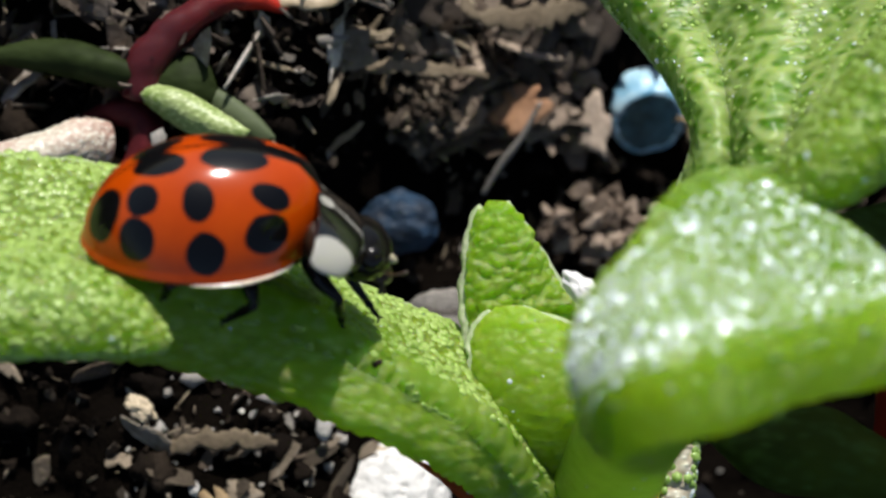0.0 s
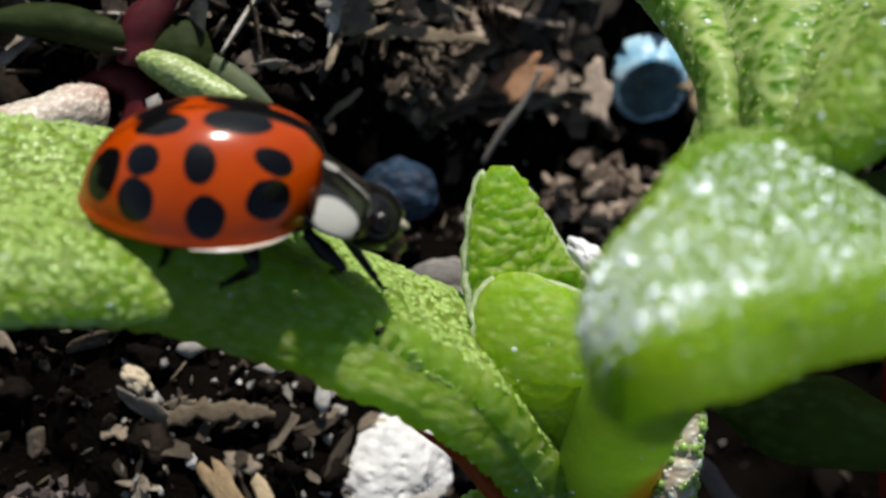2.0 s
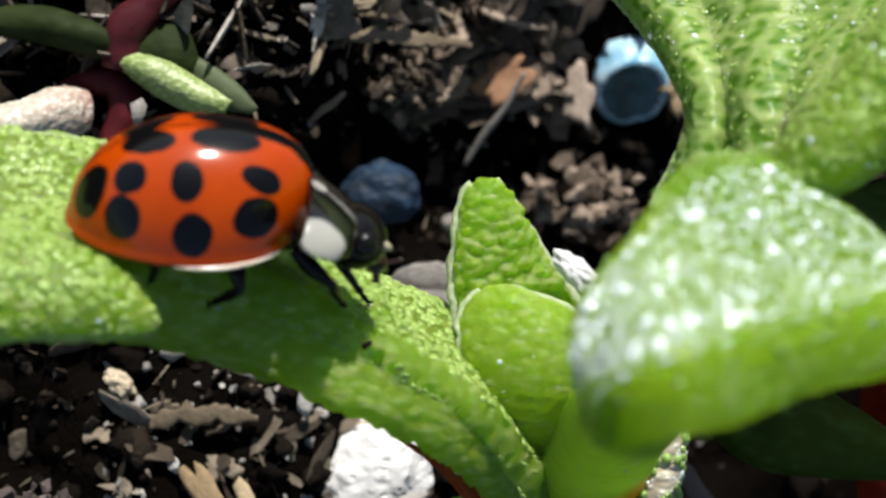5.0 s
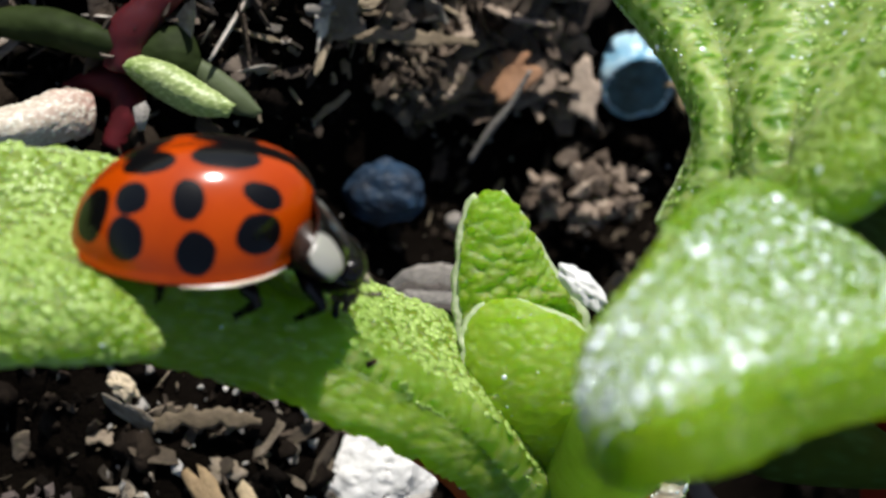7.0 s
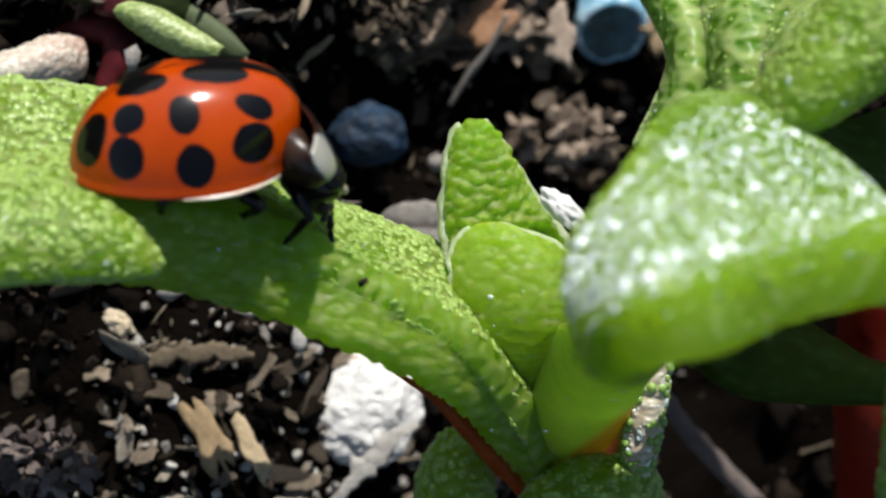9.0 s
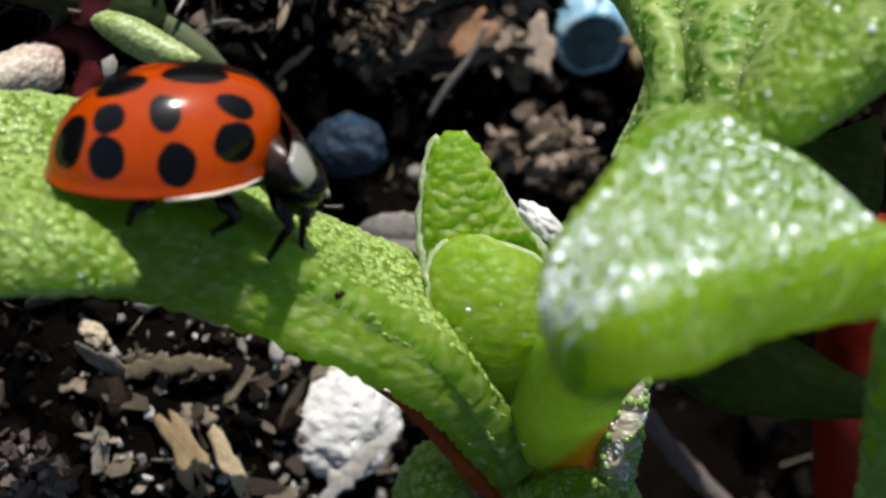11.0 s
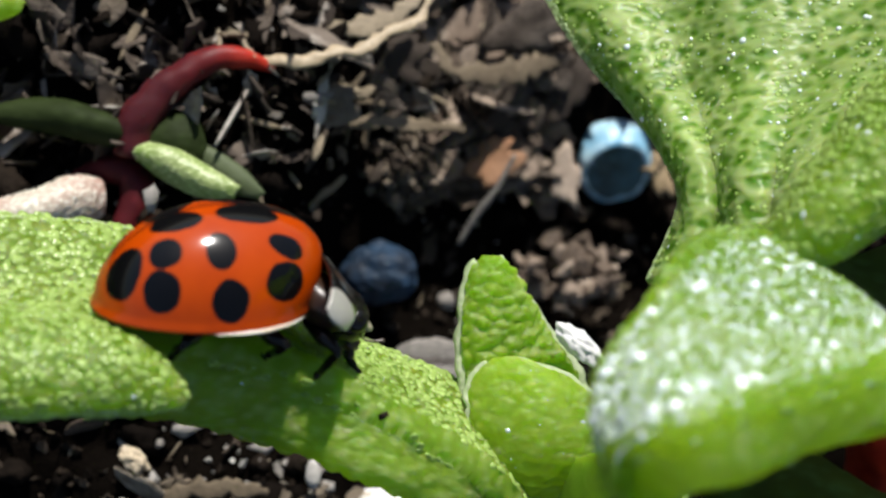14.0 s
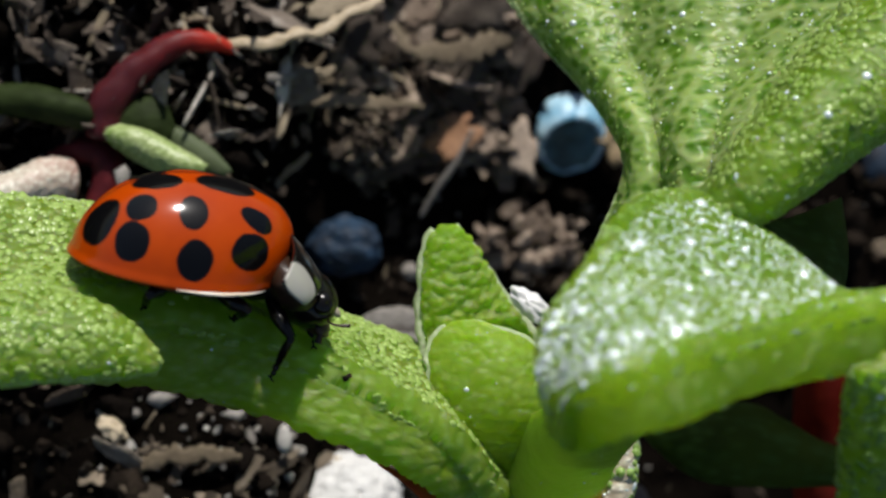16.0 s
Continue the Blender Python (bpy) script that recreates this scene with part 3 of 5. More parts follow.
scatter("grit", 700, (0.04, 0.22), ((0.7, 1.2), (0.6, 1), (0.5, 0.9)), GRIT, "small pale grains of grit", 4, detail=0, lift=0.8, clump=-0.1)


# ---- the plant ----
plant = thing("ice_plant", (3.14, -5.51, -6.00), "green succulent with beaded glistening leaves and red stem", "plant")
plant_home = plant.matrix_world.copy()


def under_plant(ob):
    """Leaves are drawn in the work frame; set them under the plant without moving them."""
    ob.matrix_parent_inverse = plant_home.inverted() @ FRAME
    return ob


def grown(left, mid, right, **more):
    ob, grid, normal = leaf(plant, left, mid, right, **more)
    under_plant(ob)
    return ob, grid, normal


# long leaf that carries the beetle
grown([(2.47, -7.20, -3.80), (1.29, -5.76, -2.00), (0.25, -4.52, -0.55), (-1.04, -3.55, 0.90), (-2.71, -2.73, 1.60), (-4.62, -2.06, 1.10), (-6.70, -1.43, 2.00), (-8.84, -1.12, 3.20), (-12.22, -0.96, 4.20)],
      [(2.73, -6.19, -3.40), (0.70, -3.13, -0.90), (-1.82, -1.46, 0.80), (-4.33, -0.08, 1.80), (-7.16, 0.60, 3.10), (-12.55, 1.07, 4.00)],
      [(3.06, -5.27, -3.80), (0.29, -1.15, -2.40), (-1.93, 0.07, -2.00), (-4.66, 1.19, -1.40), (-7.98, 3.10, 0.70), (-12.76, 3.44, 3.40)],
      thick=0.9, seed=1, crease=1.12, bare=(-1.01, -0.08), rims=(1,), keel=0.50, label="long fleshy green leaf with the beetle on it", dew=40)
# leaf tip in front of it
grown([(-6.18, -0.91, 4.40), (-7.00, -1.06, 4.60), (-8.10, -1.08, 5.00), (-10.20, -1.12, 5.50), (-12.34, -1.39, 6.00)],
      [(-6.18, -0.91, 4.40), (-7.39, -0.19, 5.00), (-8.62, -0.02, 5.30), (-10.11, 0.10, 5.80), (-12.34, 0.21, 6.00)],
      [(-6.18, -0.91, 4.40), (-6.83, -0.14, 4.20), (-8.06, 0.64, 4.10), (-9.38, 1.04, 4.10), (-12.93, 1.66, 4.30)],
      thick=0.8, seed=2, label="broad bright green leaf tip with beaded margin", dew=14, tip_first=True)
# young pair at the crown
grown([(1.82, -3.78, -3.50), (0.50, -1.69, -1.80), (0.15, 0.12, -1.50), (0.30, 1.75, -1.50), (0.71, 2.53, -1.50)],
      [(2.47, -3.63, -3.50), (1.69, -1.42, -2.00), (1.26, 0.26, -1.60), (0.98, 1.64, -1.40), (0.79, 2.56, -1.50)],
      [(3.34, -3.05, -3.50), (3.19, -0.86, -2.40), (2.30, 0.55, -2.20), (1.46, 1.87, -1.90), (0.87, 2.53, -1.50)],
      thick=0.7, seed=3, flesh=LEAF, cell=0.25, relief=0.17, cover=0.0, rims=(), hem=0.15, label="young upright oval leaf")
grown([(1.99, -4.26, -2.50), (1.12, -3.33, -1.40), (0.45, -2.07, -1.00), (0.36, -0.77, -0.90), (0.91, -0.10, -0.90)],
      [(2.90, -4.26, -2.50), (2.50, -2.75, -0.90), (2.05, -1.77, -0.50), (1.55, -0.83, -0.50), (1.08, -0.06, -0.80)],
      [(4.10, -4.26, -2.60), (4.15, -2.95, -1.10), (3.85, -1.75, -1.00), (2.95, -0.75, -1.00), (1.27, -0.10, -0.90)],
      thick=0.6, seed=4, flesh=LEAF_PALE, grain=0.16, cell=0.26, relief=0.08, bare=(-1.01, 1.01), rims=(), hem=0.10, label="small yellow-green inner leaf", dew=14)
# large leaf towards the eye
grown([(3.08, -2.86, 9.70), (3.42, -2.71, 10.40), (3.92, -2.37, 11.50), (5.13, -2.18, 11.10), (6.53, -1.77, 10.00), (8.21, -1.53, 9.00), (11.05, -1.10, 8.00)],
      [(2.91, -2.76, 9.80), (2.80, -2.22, 10.60), (2.87, -1.59, 11.10), (3.74, -1.17, 12.00), (5.16, -0.81, 10.90), (6.64, -0.43, 10.00), (8.31, -0.13, 9.00), (11.05, 0.20, 8.00)],
      [(2.75, -2.69, 9.70), (2.43, -2.15, 10.10), (2.28, -1.34, 10.20), (2.32, -0.28, 9.90), (3.45, 1.18, 9.30), (4.67, 2.47, 7.20), (6.44, 2.72, 5.60), (8.37, 1.27, 6.50), (9.21, -0.08, 8.00), (11.72, 0.44, 8.00)],
      thick=0.65, seed=5, flesh=LEAF_WET, cell=0.4, relief=0.025, grain=0.10, cover=0.2, rims=(), skin=WET, crease=1.1, keel=0.42, bare=(-0.95, -0.12), dew_span=(-0.03, 0.85), label="large glistening leaf set with dew beads", dew=240, drop=0.135, veil=1500, thicket=(0.19, 0.11), tip_first=True)
grown([(3.04, -3.05, -3.40), (2.48, -4.18, -4.20), (2.04, -5.14, -4.60), (1.90, -6.12, -5.00), (2.24, -7.07, -5.60), (2.69, -7.96, -6.60)],
      [(3.53, -1.85, 7.00), (3.42, -3.24, 3.00), (3.25, -4.57, -0.50), (2.97, -5.78, -2.60), (2.70, -6.85, -4.20), (2.74, -7.95, -6.20)],
      [(5.23, -2.12, 8.00), (4.97, -3.08, 4.00), (4.82, -4.11, 0.50), (4.65, -5.41, -2.50), (3.90, -6.95, -4.80), (2.87, -7.99, -6.40)],
      thick=0.5, seed=16, flesh=CROWN_STEM, relief=0.03, cell=0.34, grain=0, crease=1.6, name="leaf_base", label="fleshy base of the large leaf, widening into the crown", dew=40, drop=0.07)
# tall leaf behind, with long folds
grown([(4.68, 1.80, 0.10), (5.64, 3.80, -0.30), (5.28, 5.28, -1.50), (4.68, 6.32, -2.40), (3.30, 8.21, -3.40), (2.17, 10.35, -4.20)],
      [(6.83, 1.82, 0.80), (6.99, 4.20, 0.60), (7.23, 6.25, -0.80), (7.23, 8.17, -1.60), (7.11, 10.91, -2.60)],
      [(7.79, 1.99, 2.60), (9.06, 4.13, 2.50), (10.96, 5.96, 2.00), (13.00, 7.82, 1.60), (14.88, 10.03, 1.00)],
      thick=0.9, seed=6, flesh=LEAF_COARSE, cell=0.28, relief=-0.05, grain=0.09, cover=0.05, swell_up=0.4, label="tall rough green leaf with long folds", dew=240, drop=0.08, folds=0.38)
grown([(6.30, 1.79, 4.00), (7.04, 2.84, 4.60), (8.07, 4.19, 4.20), (9.30, 5.72, 3.60), (11.43, 8.42, 3.00), (12.99, 12.71, 2.00)],
      [(6.49, 1.63, 5.00), (7.51, 2.76, 6.30), (8.60, 3.88, 6.50), (9.78, 4.98, 6.30), (11.86, 6.71, 5.50), (14.52, 11.10, 4.00)],
      [(6.93, 1.65, 4.50), (7.86, 2.18, 5.20), (9.26, 2.88, 5.20), (10.73, 3.86, 5.00), (13.38, 5.23, 4.50), (18.13, 9.91, 3.00)],
      thick=0.9, seed=7, label="green leaf with a bright rounded fold", dew=60, drop=0.1)
grown([(7.83, 1.81, 2.00), (9.12, 2.16, 0.00), (10.41, 2.48, -1.00), (11.75, 2.96, -2.00)],
      [(8.16, 0.92, 3.00), (9.45, 1.08, 1.00), (10.58, 1.37, 0.00), (11.62, 2.16, -1.50)],
      [(8.59, -0.47, 4.00), (9.74, -0.38, 2.00), (10.98, 0.17, 0.00), (11.50, 1.38, -1.00)],
      thick=0.6, seed=14, flesh=SHADED_LEAF, relief=0.01, grain=0, label="green leaf between two leaves, the hollow's shade put into its dull colour")
grown([(9.19, -1.19, 8.50), (9.22, -2.46, 7.50), (9.42, -4.35, 6.00), (9.69, -6.98, 4.00)],
      [(9.87, -1.20, 9.00), (9.78, -2.43, 8.30), (9.99, -4.29, 6.80), (10.50, -7.01, 4.00)],
      [(11.15, -1.27, 8.00), (11.00, -2.52, 7.50), (11.11, -4.41, 6.00), (11.32, -7.03, 4.00)],
      thick=0.7, seed=15, skin=WET, label="soft green leaf hanging near the eye", dew=16, drop=0.12)
# low leaf and thick red stem, with the shade put into their dark colours
grown([(6.46, -3.44, -6.00), (8.03, -4.80, -6.00), (9.77, -5.11, -6.00), (12.43, -5.16, -6.00), (16.10, -5.09, -6.00)],
      [(6.46, -3.44, -6.00), (8.09, -4.02, -5.40), (9.61, -4.25, -5.20), (12.22, -4.65, -5.20), (15.77, -4.66, -5.00)],
      [(6.46, -3.44, -6.00), (8.28, -3.02, -6.50), (9.87, -2.87, -6.50), (10.99, -3.51, -6.50), (12.50, -4.38, -6.30), (16.20, -4.48, -6.30)],
      thick=0.8, seed=8, flesh=SHADED_LEAF, relief=0.01, grain=0, label="smooth green leaf low down, shade put into its dull colour", tip_first=True)
# lower leaves under the crown
grown([(-0.68, -9.90, -6.00), (-0.63, -8.06, -5.50), (-0.53, -6.91, -5.20), (0.13, -5.83, -5.00)],
      [(0.27, -9.90, -6.00), (0.27, -7.92, -4.70), (0.36, -6.82, -4.60), (0.40, -5.72, -5.00)],
      [(1.38, -9.91, -6.00), (1.34, -8.07, -5.50), (1.24, -6.92, -5.20), (0.68, -5.80, -5.00)],
      thick=0.7, seed=9, label="small lower leaf with a rounded tip", dew=4)
grown([(1.14, -9.22, -3.50), (2.26, -7.21, -3.20), (3.00, -6.66, -3.00), (3.82, -6.32, -3.00)],
      [(3.32, -9.02, -2.50), (3.60, -7.51, -2.30), (3.91, -6.79, -2.40), (4.11, -6.29, -3.00)],
      [(5.96, -9.25, -3.50), (5.72, -7.27, -3.40), (5.47, -6.63, -3.20), (4.48, -6.30, -3.00)],
      thick=0.8, seed=10, label="broad lower leaf below the crown", dew=8)
grown([(5.76, -3.53, -2.20), (5.61, -4.57, -2.30), (5.52, -5.48, -2.40), (5.30, -6.89, -2.90)],
      [(5.49, -3.49, -1.80), (5.29, -4.52, -1.85), (5.17, -5.42, -1.95), (5.02, -6.86, -2.80)],
      [(5.32, -3.53, -2.20), (5.06, -4.56, -2.30), (4.91, -5.47, -2.40), (4.71, -6.88, -2.90)],
      thick=0.5, seed=12, flesh=SUNLIT_FLANK, relief=0.09, skin=WET, grain=0.16, swell_up=0.8, label="beaded flank of the stem, sunlit glitter put into its pale colour", dew=130, drop=0.1, name="stem_flank")

under_plant(part("leaf_flank", tube([(-1.16, -3.73, -0.20), (-0.18, -4.54, -1.80), (0.78, -5.63, -3.20), (1.56, -6.54, -4.20), (2.47, -7.56, -5.60)], [0.04, 0.14, 0.26, 0.36, 0.40], 12, 0.15, 40), RED_FLANK, plant, "red underside of the long leaf near the crown"))
under_plant(part("stem", tube([(3.09, -3.27, -4.20), (3.10, -4.50, -4.30), (3.23, -5.77, -4.70), (3.43, -7.13, -5.40), (3.58, -8.61, -6.60), (3.75, -10.20, -8.00)], [2.3, 2.65, 1.8, 1.0, 0.85, 0.85], 40, 0.06, 70, 0.5), CROWN_STEM, plant, "green stem with red flanks"))
under_plant(part("stem_foot", tube([(3.74, -9.99, -7.80), (4.24, -11.95, -12.00), (5.47, -16.37, -22.00)], [0.84, 0.95, 1.2], 20, 0.1), RED_STEM, plant, "reddish foot of the stem in the soil"))
under_plant(part("side_stem", tube([(12.76, -0.01, -6.00), (12.57, -2.62, -7.40), (12.76, -4.70, -8.60), (13.19, -7.33, -10.50), (15.55, -14.33, -22.00)], [1.0, 1.25, 1.1, 0.95, 1.0], 18, 0.12), RED_STEM, plant, "thick smooth orange-red side stem, leaf shade put into its colour"))

# withered sprig behind the beetle
sprig = thing("succulent_sprig", (-9.07, 6.00, -7.50), "withered succulent sprig with dark red stem and pale leaves", "plant")
plant, plant_home = sprig, sprig.matrix_world.copy()
under_plant(part("stem", tube([(-9.19, 5.84, -7.50), (-9.03, 6.79, -7.20), (-8.11, 7.74, -7.00), (-6.98, 8.51, -7.00), (-6.02, 8.59, -7.20), (-5.16, 8.37, -7.60)], [0.62, 0.62, 0.50, 0.40, 0.32, 0.16], 18, 0.2, 40), SPRIG_STEM, sprig, "dark crimson fleshy stem, bright red near its end"))
under_plant(part("stub", tube([(-11.07, 5.33, -8.40), (-10.05, 5.48, -8.10), (-9.30, 5.30, -8.00), (-9.20, 4.60, -7.90), (-9.60, 3.60, -7.90)], [0.2, 0.42, 0.5, 0.5, 0.4], 14, 0.2), PURPLE_STEM, sprig, "dark purple stub of a lost leaf"))
grown([(-13.60, 7.10, -7.70), (-12.40, 7.42, -7.50), (-11.18, 7.39, -7.40), (-9.95, 6.95, -7.20), (-8.75, 6.42, -7.20)],
      [(-13.60, 7.02, -7.60), (-12.40, 7.05, -7.20), (-11.18, 6.92, -7.00), (-9.95, 6.55, -6.90), (-8.75, 6.20, -7.00)],
      [(-13.60, 6.94, -7.70), (-12.40, 6.62, -7.60), (-11.30, 6.40, -7.50), (-10.20, 6.12, -7.40), (-8.85, 5.90, -7.30)],
      thick=0.35, flesh=SHADED_GREEN, cell=0.2, relief=0.02, grain=0, seed=25, name="branch", label="flat green leaf with shade put into its colour, darkening to purple at the stem")
grown([(-8.95, 6.55, -7.30), (-8.10, 6.95, -7.20), (-7.45, 6.90, -7.20), (-7.15, 6.40, -7.30)],
      [(-8.90, 6.25, -7.20), (-8.10, 6.30, -7.00), (-7.45, 6.15, -7.10), (-7.05, 5.95, -7.40)],
      [(-8.85, 5.95, -7.30), (-8.20, 5.80, -7.30), (-7.55, 5.62, -7.30), (-6.95, 5.50, -7.50)],
      thick=0.3, flesh=SHADED_GREEN, cell=0.2, relief=0.02, grain=0, seed=26, name="sheath", label="grey-green sheath under the stem, shade put into its colour")
under_plant(part("dry_tip", tube([(-5.55, 8.57, -7.40), (-4.24, 8.50, -7.40), (-3.43, 8.79, -7.60), (-2.61, 8.89, -7.80), (-1.78, 9.46, -8.00), (-0.94, 9.84, -8.30), (-0.52, 10.56, -8.50)], [0.08, 0.2, 0.16, 0.22, 0.14, 0.2, 0.1], 9, 0.9, 46, 0.5, 3.0), CREAM, sprig, "dry tan end of the stem"))
grown([(-9.03, 6.09, -7.20), (-8.11, 6.00, -7.00), (-6.96, 5.36, -6.80), (-6.05, 4.77, -6.60)],
      [(-9.08, 5.90, -7.00), (-8.06, 5.51, -6.60), (-7.07, 4.97, -6.40), (-6.13, 4.66, -6.60)],
      [(-9.14, 5.81, -7.20), (-8.38, 5.11, -7.20), (-7.30, 4.57, -7.00), (-6.21, 4.50, -6.60)],
      thick=0.3, flesh=FAR_LEAF, cell=0.2, relief=0.03, grain=0, seed=21, label="pale green narrow leaf")
grown([(-8.19, 6.51, -7.60), (-7.03, 6.05, -7.50), (-6.03, 5.40, -7.30), (-5.38, 4.66, -7.20)],
      [(-8.27, 6.26, -7.60), (-7.18, 5.66, -7.40), (-6.27, 5.03, -7.20), (-5.47, 4.57, -7.20)],
      [(-8.37, 6.02, -7.70), (-7.38, 5.36, -7.70), (-6.54, 4.76, -7.50), (-5.62, 4.48, -7.20)],
      thick=0.4, flesh=GREY_LEAF, cell=0.12, relief=0.004, grain=0, seed=22, label="grey-green withered leaf")
grown([(-10.18, 5.13, -7.80), (-11.05, 5.16, -7.20), (-11.98, 4.74, -7.00), (-13.58, 4.34, -7.00), (-15.51, 4.27, -7.00)],
      [(-10.06, 4.62, -7.60), (-10.94, 4.47, -6.60), (-11.85, 4.18, -6.40), (-13.44, 3.82, -6.40), (-15.34, 3.75, -6.40)],
      [(-10.18, 4.06, -7.80), (-10.92, 3.79, -7.40), (-12.01, 3.62, -7.20), (-13.62, 3.38, -7.20), (-15.56, 3.31, -7.20)],
      thick=0.35, flesh=PINK_LEAF, cell=0.18, relief=0.06, grain=0, seed=23, label="pale leaf blushed pink at its end", tip_first=True)
grown([(-14.80, 12.30, -6.50), (-13.76, 11.27, -6.20), (-12.80, 10.46, -6.20), (-12.14, 10.11, -6.50)],
      [(-14.98, 11.54, -6.00), (-13.92, 10.58, -5.60), (-13.00, 9.96, -5.70), (-12.20, 9.95, -6.40)],
      [(-15.43, 11.00, -6.50), (-14.39, 10.14, -6.20), (-13.43, 9.62, -6.20), (-12.38, 9.80, -6.50)],
      thick=0.5, flesh=LEAF, relief=0.03, grain=0, seed=24, label="bright green leaf tip at the edge of the bed")

# ---- soil pieces that stand out ----
def rubble(radius, squash, seed, count=110):
    """A lump caked together from many broken crumbs (mm), as one mesh in metres."""
    rng = np.random.default_rng(seed)
    verts, faces, start = [], [], 0
    stock = [arrays(shard(seed * 20 + k)) for k in range(8)]
    for _ in range(count):
        base, shape = stock[rng.integers(8)]
        d = rng.normal(size=3)
        d *= rng.uniform(0.5, 1.0) / np.linalg.norm(d)
        turn = np.array(Euler(rng.uniform(0, 6.28, 3)).to_matrix())
        size = radius * rng.uniform(0.10, 0.36)
        verts.append((base * size * rng.uniform(0.4, 1.0, 3)) @ turn.T + d * np.array(squash) * radius * MM)
        faces += [[v + start for v in f] for f in shape]
        start += len(base)
    return mesh_from("rubble", np.concatenate(verts), faces)


def pitted_lump(radius, seed, squash):
    """A rounded crumb of expanded rock with small open pores (mm), as a bmesh in metres."""
    bm = bmesh.new()
    bmesh.ops.create_icosphere(bm, subdivisions=6, radius=1)
    shift = Vector((seed * 2.3, seed * 1.1, 0.7))
    for vert in bm.verts:
        d = vert.co.normalized()
        r = 1 + 0.16 * noise.fractal(d * 1.4 + shift, 1.0, 2.0, 4) + 0.025 * noise.noise(d * 9 + shift)
        near = noise.voronoi(d * 4.2 + shift)[0]
        r -= 0.16 * max(0.0, 0.34 - near[0]) / 0.34 * (noise.noise(d * 2.1 + shift) > -0.1)
        vert.co = Vector((d.x * squash[0], d.y * squash[1], d.z * squash[2])) * r * radius * MM
    return bm


def strip(points, width, thick, seed, count=22, rough=0.95):
    """A torn strip of bark or fibre: a flattened uneven tube."""
    return tube(points, width, 9, rough, count, thick, 3.6)


solid("perlite_lump", pitted_lump(1.75, 3, (1.08, 1.0, 0.85)), PERLITE, (-2.50, -6.02, -11.60), "rough white lump of perlite lying on the soil", "stone", turn=Matrix.Rotation(-0.62, 4, "X"))
solid("pebble", lump(0.38, 4, 0.5, 5, (1.2, 0.75, 0.6), 0.15), CREAM, (-9.26, -3.01, -7.60), "small cream pebble on dark soil", "pebble", turn=Matrix.Rotation(-0.7, 4, "Z"))
solid("grit_grain", shard(31, (1, 0.8, 0.6), 0.5), GRIT, (-7.83, -2.17, -8.30), "pale grey angular grain of grit", "pebble", "pale grains")
solid("grit_grain", shard(32, (1.1, 0.6, 0.5), 0.4), GRIT, (-5.58, -2.72, -7.50), "pale pinkish grain of grit", "pebble", "pale grains")
solid("grit_grain", lump(0.4, 2, 0.4, 33, (0.6, 1.1, 0.5)), GRIT, (-4.11, -3.59, -8.60), "oblong pale grey grain standing on end", "pebble", "pale grains")
solid("grit_grain", lump(0.26, 2, 0.3, 34), GRIT, (0.99, 7.22, -15.40), "round pale grain on dark soil", "pebble", "pale grains")
solid("grit_grain", shard(35, (0.6, 1.2, 0.5), 0.46), GRIT, (-8.58, 4.47, -6.60), "pale grey glassy chip", "pebble", "pale grains")
solid("grit_grain", shard(36, (1.3, 0.6, 0.4), 0.55), GRIT, (-4.11, 7.65, -8.60), "flat pale chip on the soil", "pebble", "pale grains")
solid("grit_grain", shard(37, (1.2, 0.6, 0.4), 0.5), GRIT, (-9.68, 7.89, -8.20), "flat white chip on the soil", "pebble", "pale grains", turn=Matrix.Rotation(-0.6, 4, "Z"))
solid("grit_grain", shard(41, (0.4, 1.0, 0.3), 0.42), GRIT, (-8.82, 4.46, -8.00), "narrow white chip beside the sprig", "pebble", "pale grains", turn=Matrix.Rotation(0.35, 4, "Z"))
solid("grit_grain", shard(42, (1.2, 0.7, 0.4), 0.40), GRIT, (-9.60, 7.87, -8.30), "flat white chip behind the sprig", "pebble", "pale grains", turn=Matrix.Rotation(-0.7, 4, "Z"))
solid("grit_grain", lump(0.3, 2, 0.4, 38), GRIT, (-0.07, 1.60, -13.50), "small pale grain in the pit", "pebble", "pale grains")
solid("grit_grain", lump(0.50, 4, 0.35, 39, (1.30, 0.60, 0.6), 0.08), WHITE_CHIP, (3.06, 0.26, -1.00), "wet white grain caught between the leaves", "pebble", "pale grains", turn=Matrix.Rotation(-0.75, 4, "Z"))
solid("pebble", lump(0.5, 3, 0.4, 41, (1.0, 0.7, 0.6)), TAN_WOOD, (-8.75, -6.12, -9.20), "tan pebble half sunk in the soil", "pebble", turn=Matrix.Rotation(-0.6, 4, "Z"))
solid("bark_chip", flake(42, (1.2, 0.75, 0.3), 0.85, 20), ORANGE_CHIP, (1.57, 6.25, -13.90), "orange-brown chip of bark", "bark", turn=Matrix.Rotation(0.5, 4, "Z"))
solid("bark_chip", flake(43, (0.42, 1.1, 0.14), 1.15, 20), TAN_WOOD, (-6.62, -6.39, -7.30), "tan splinter of bark", "bark", turn=Matrix.Rotation(0.55, 4, "Z") @ Matrix.Rotation(-0.35, 4, "X"))
solid("bark_chip", flake(44, (0.34, 1.0, 0.14), 1.05, 20), TAN_WOOD, (-5.43, -6.77, -7.60), "tan splinter of bark", "bark", turn=Matrix.Rotation(0.5, 4, "Z") @ Matrix.Rotation(-0.3, 4, "X"))
solid("bark_chip", flake(47, (0.8, 0.5, 0.2), 0.7, 20), FLAKE, (-6.43, -5.44, -8.20), "pale chip lying across two splinters", "bark", turn=Matrix.Rotation(-0.3, 4, "X"))
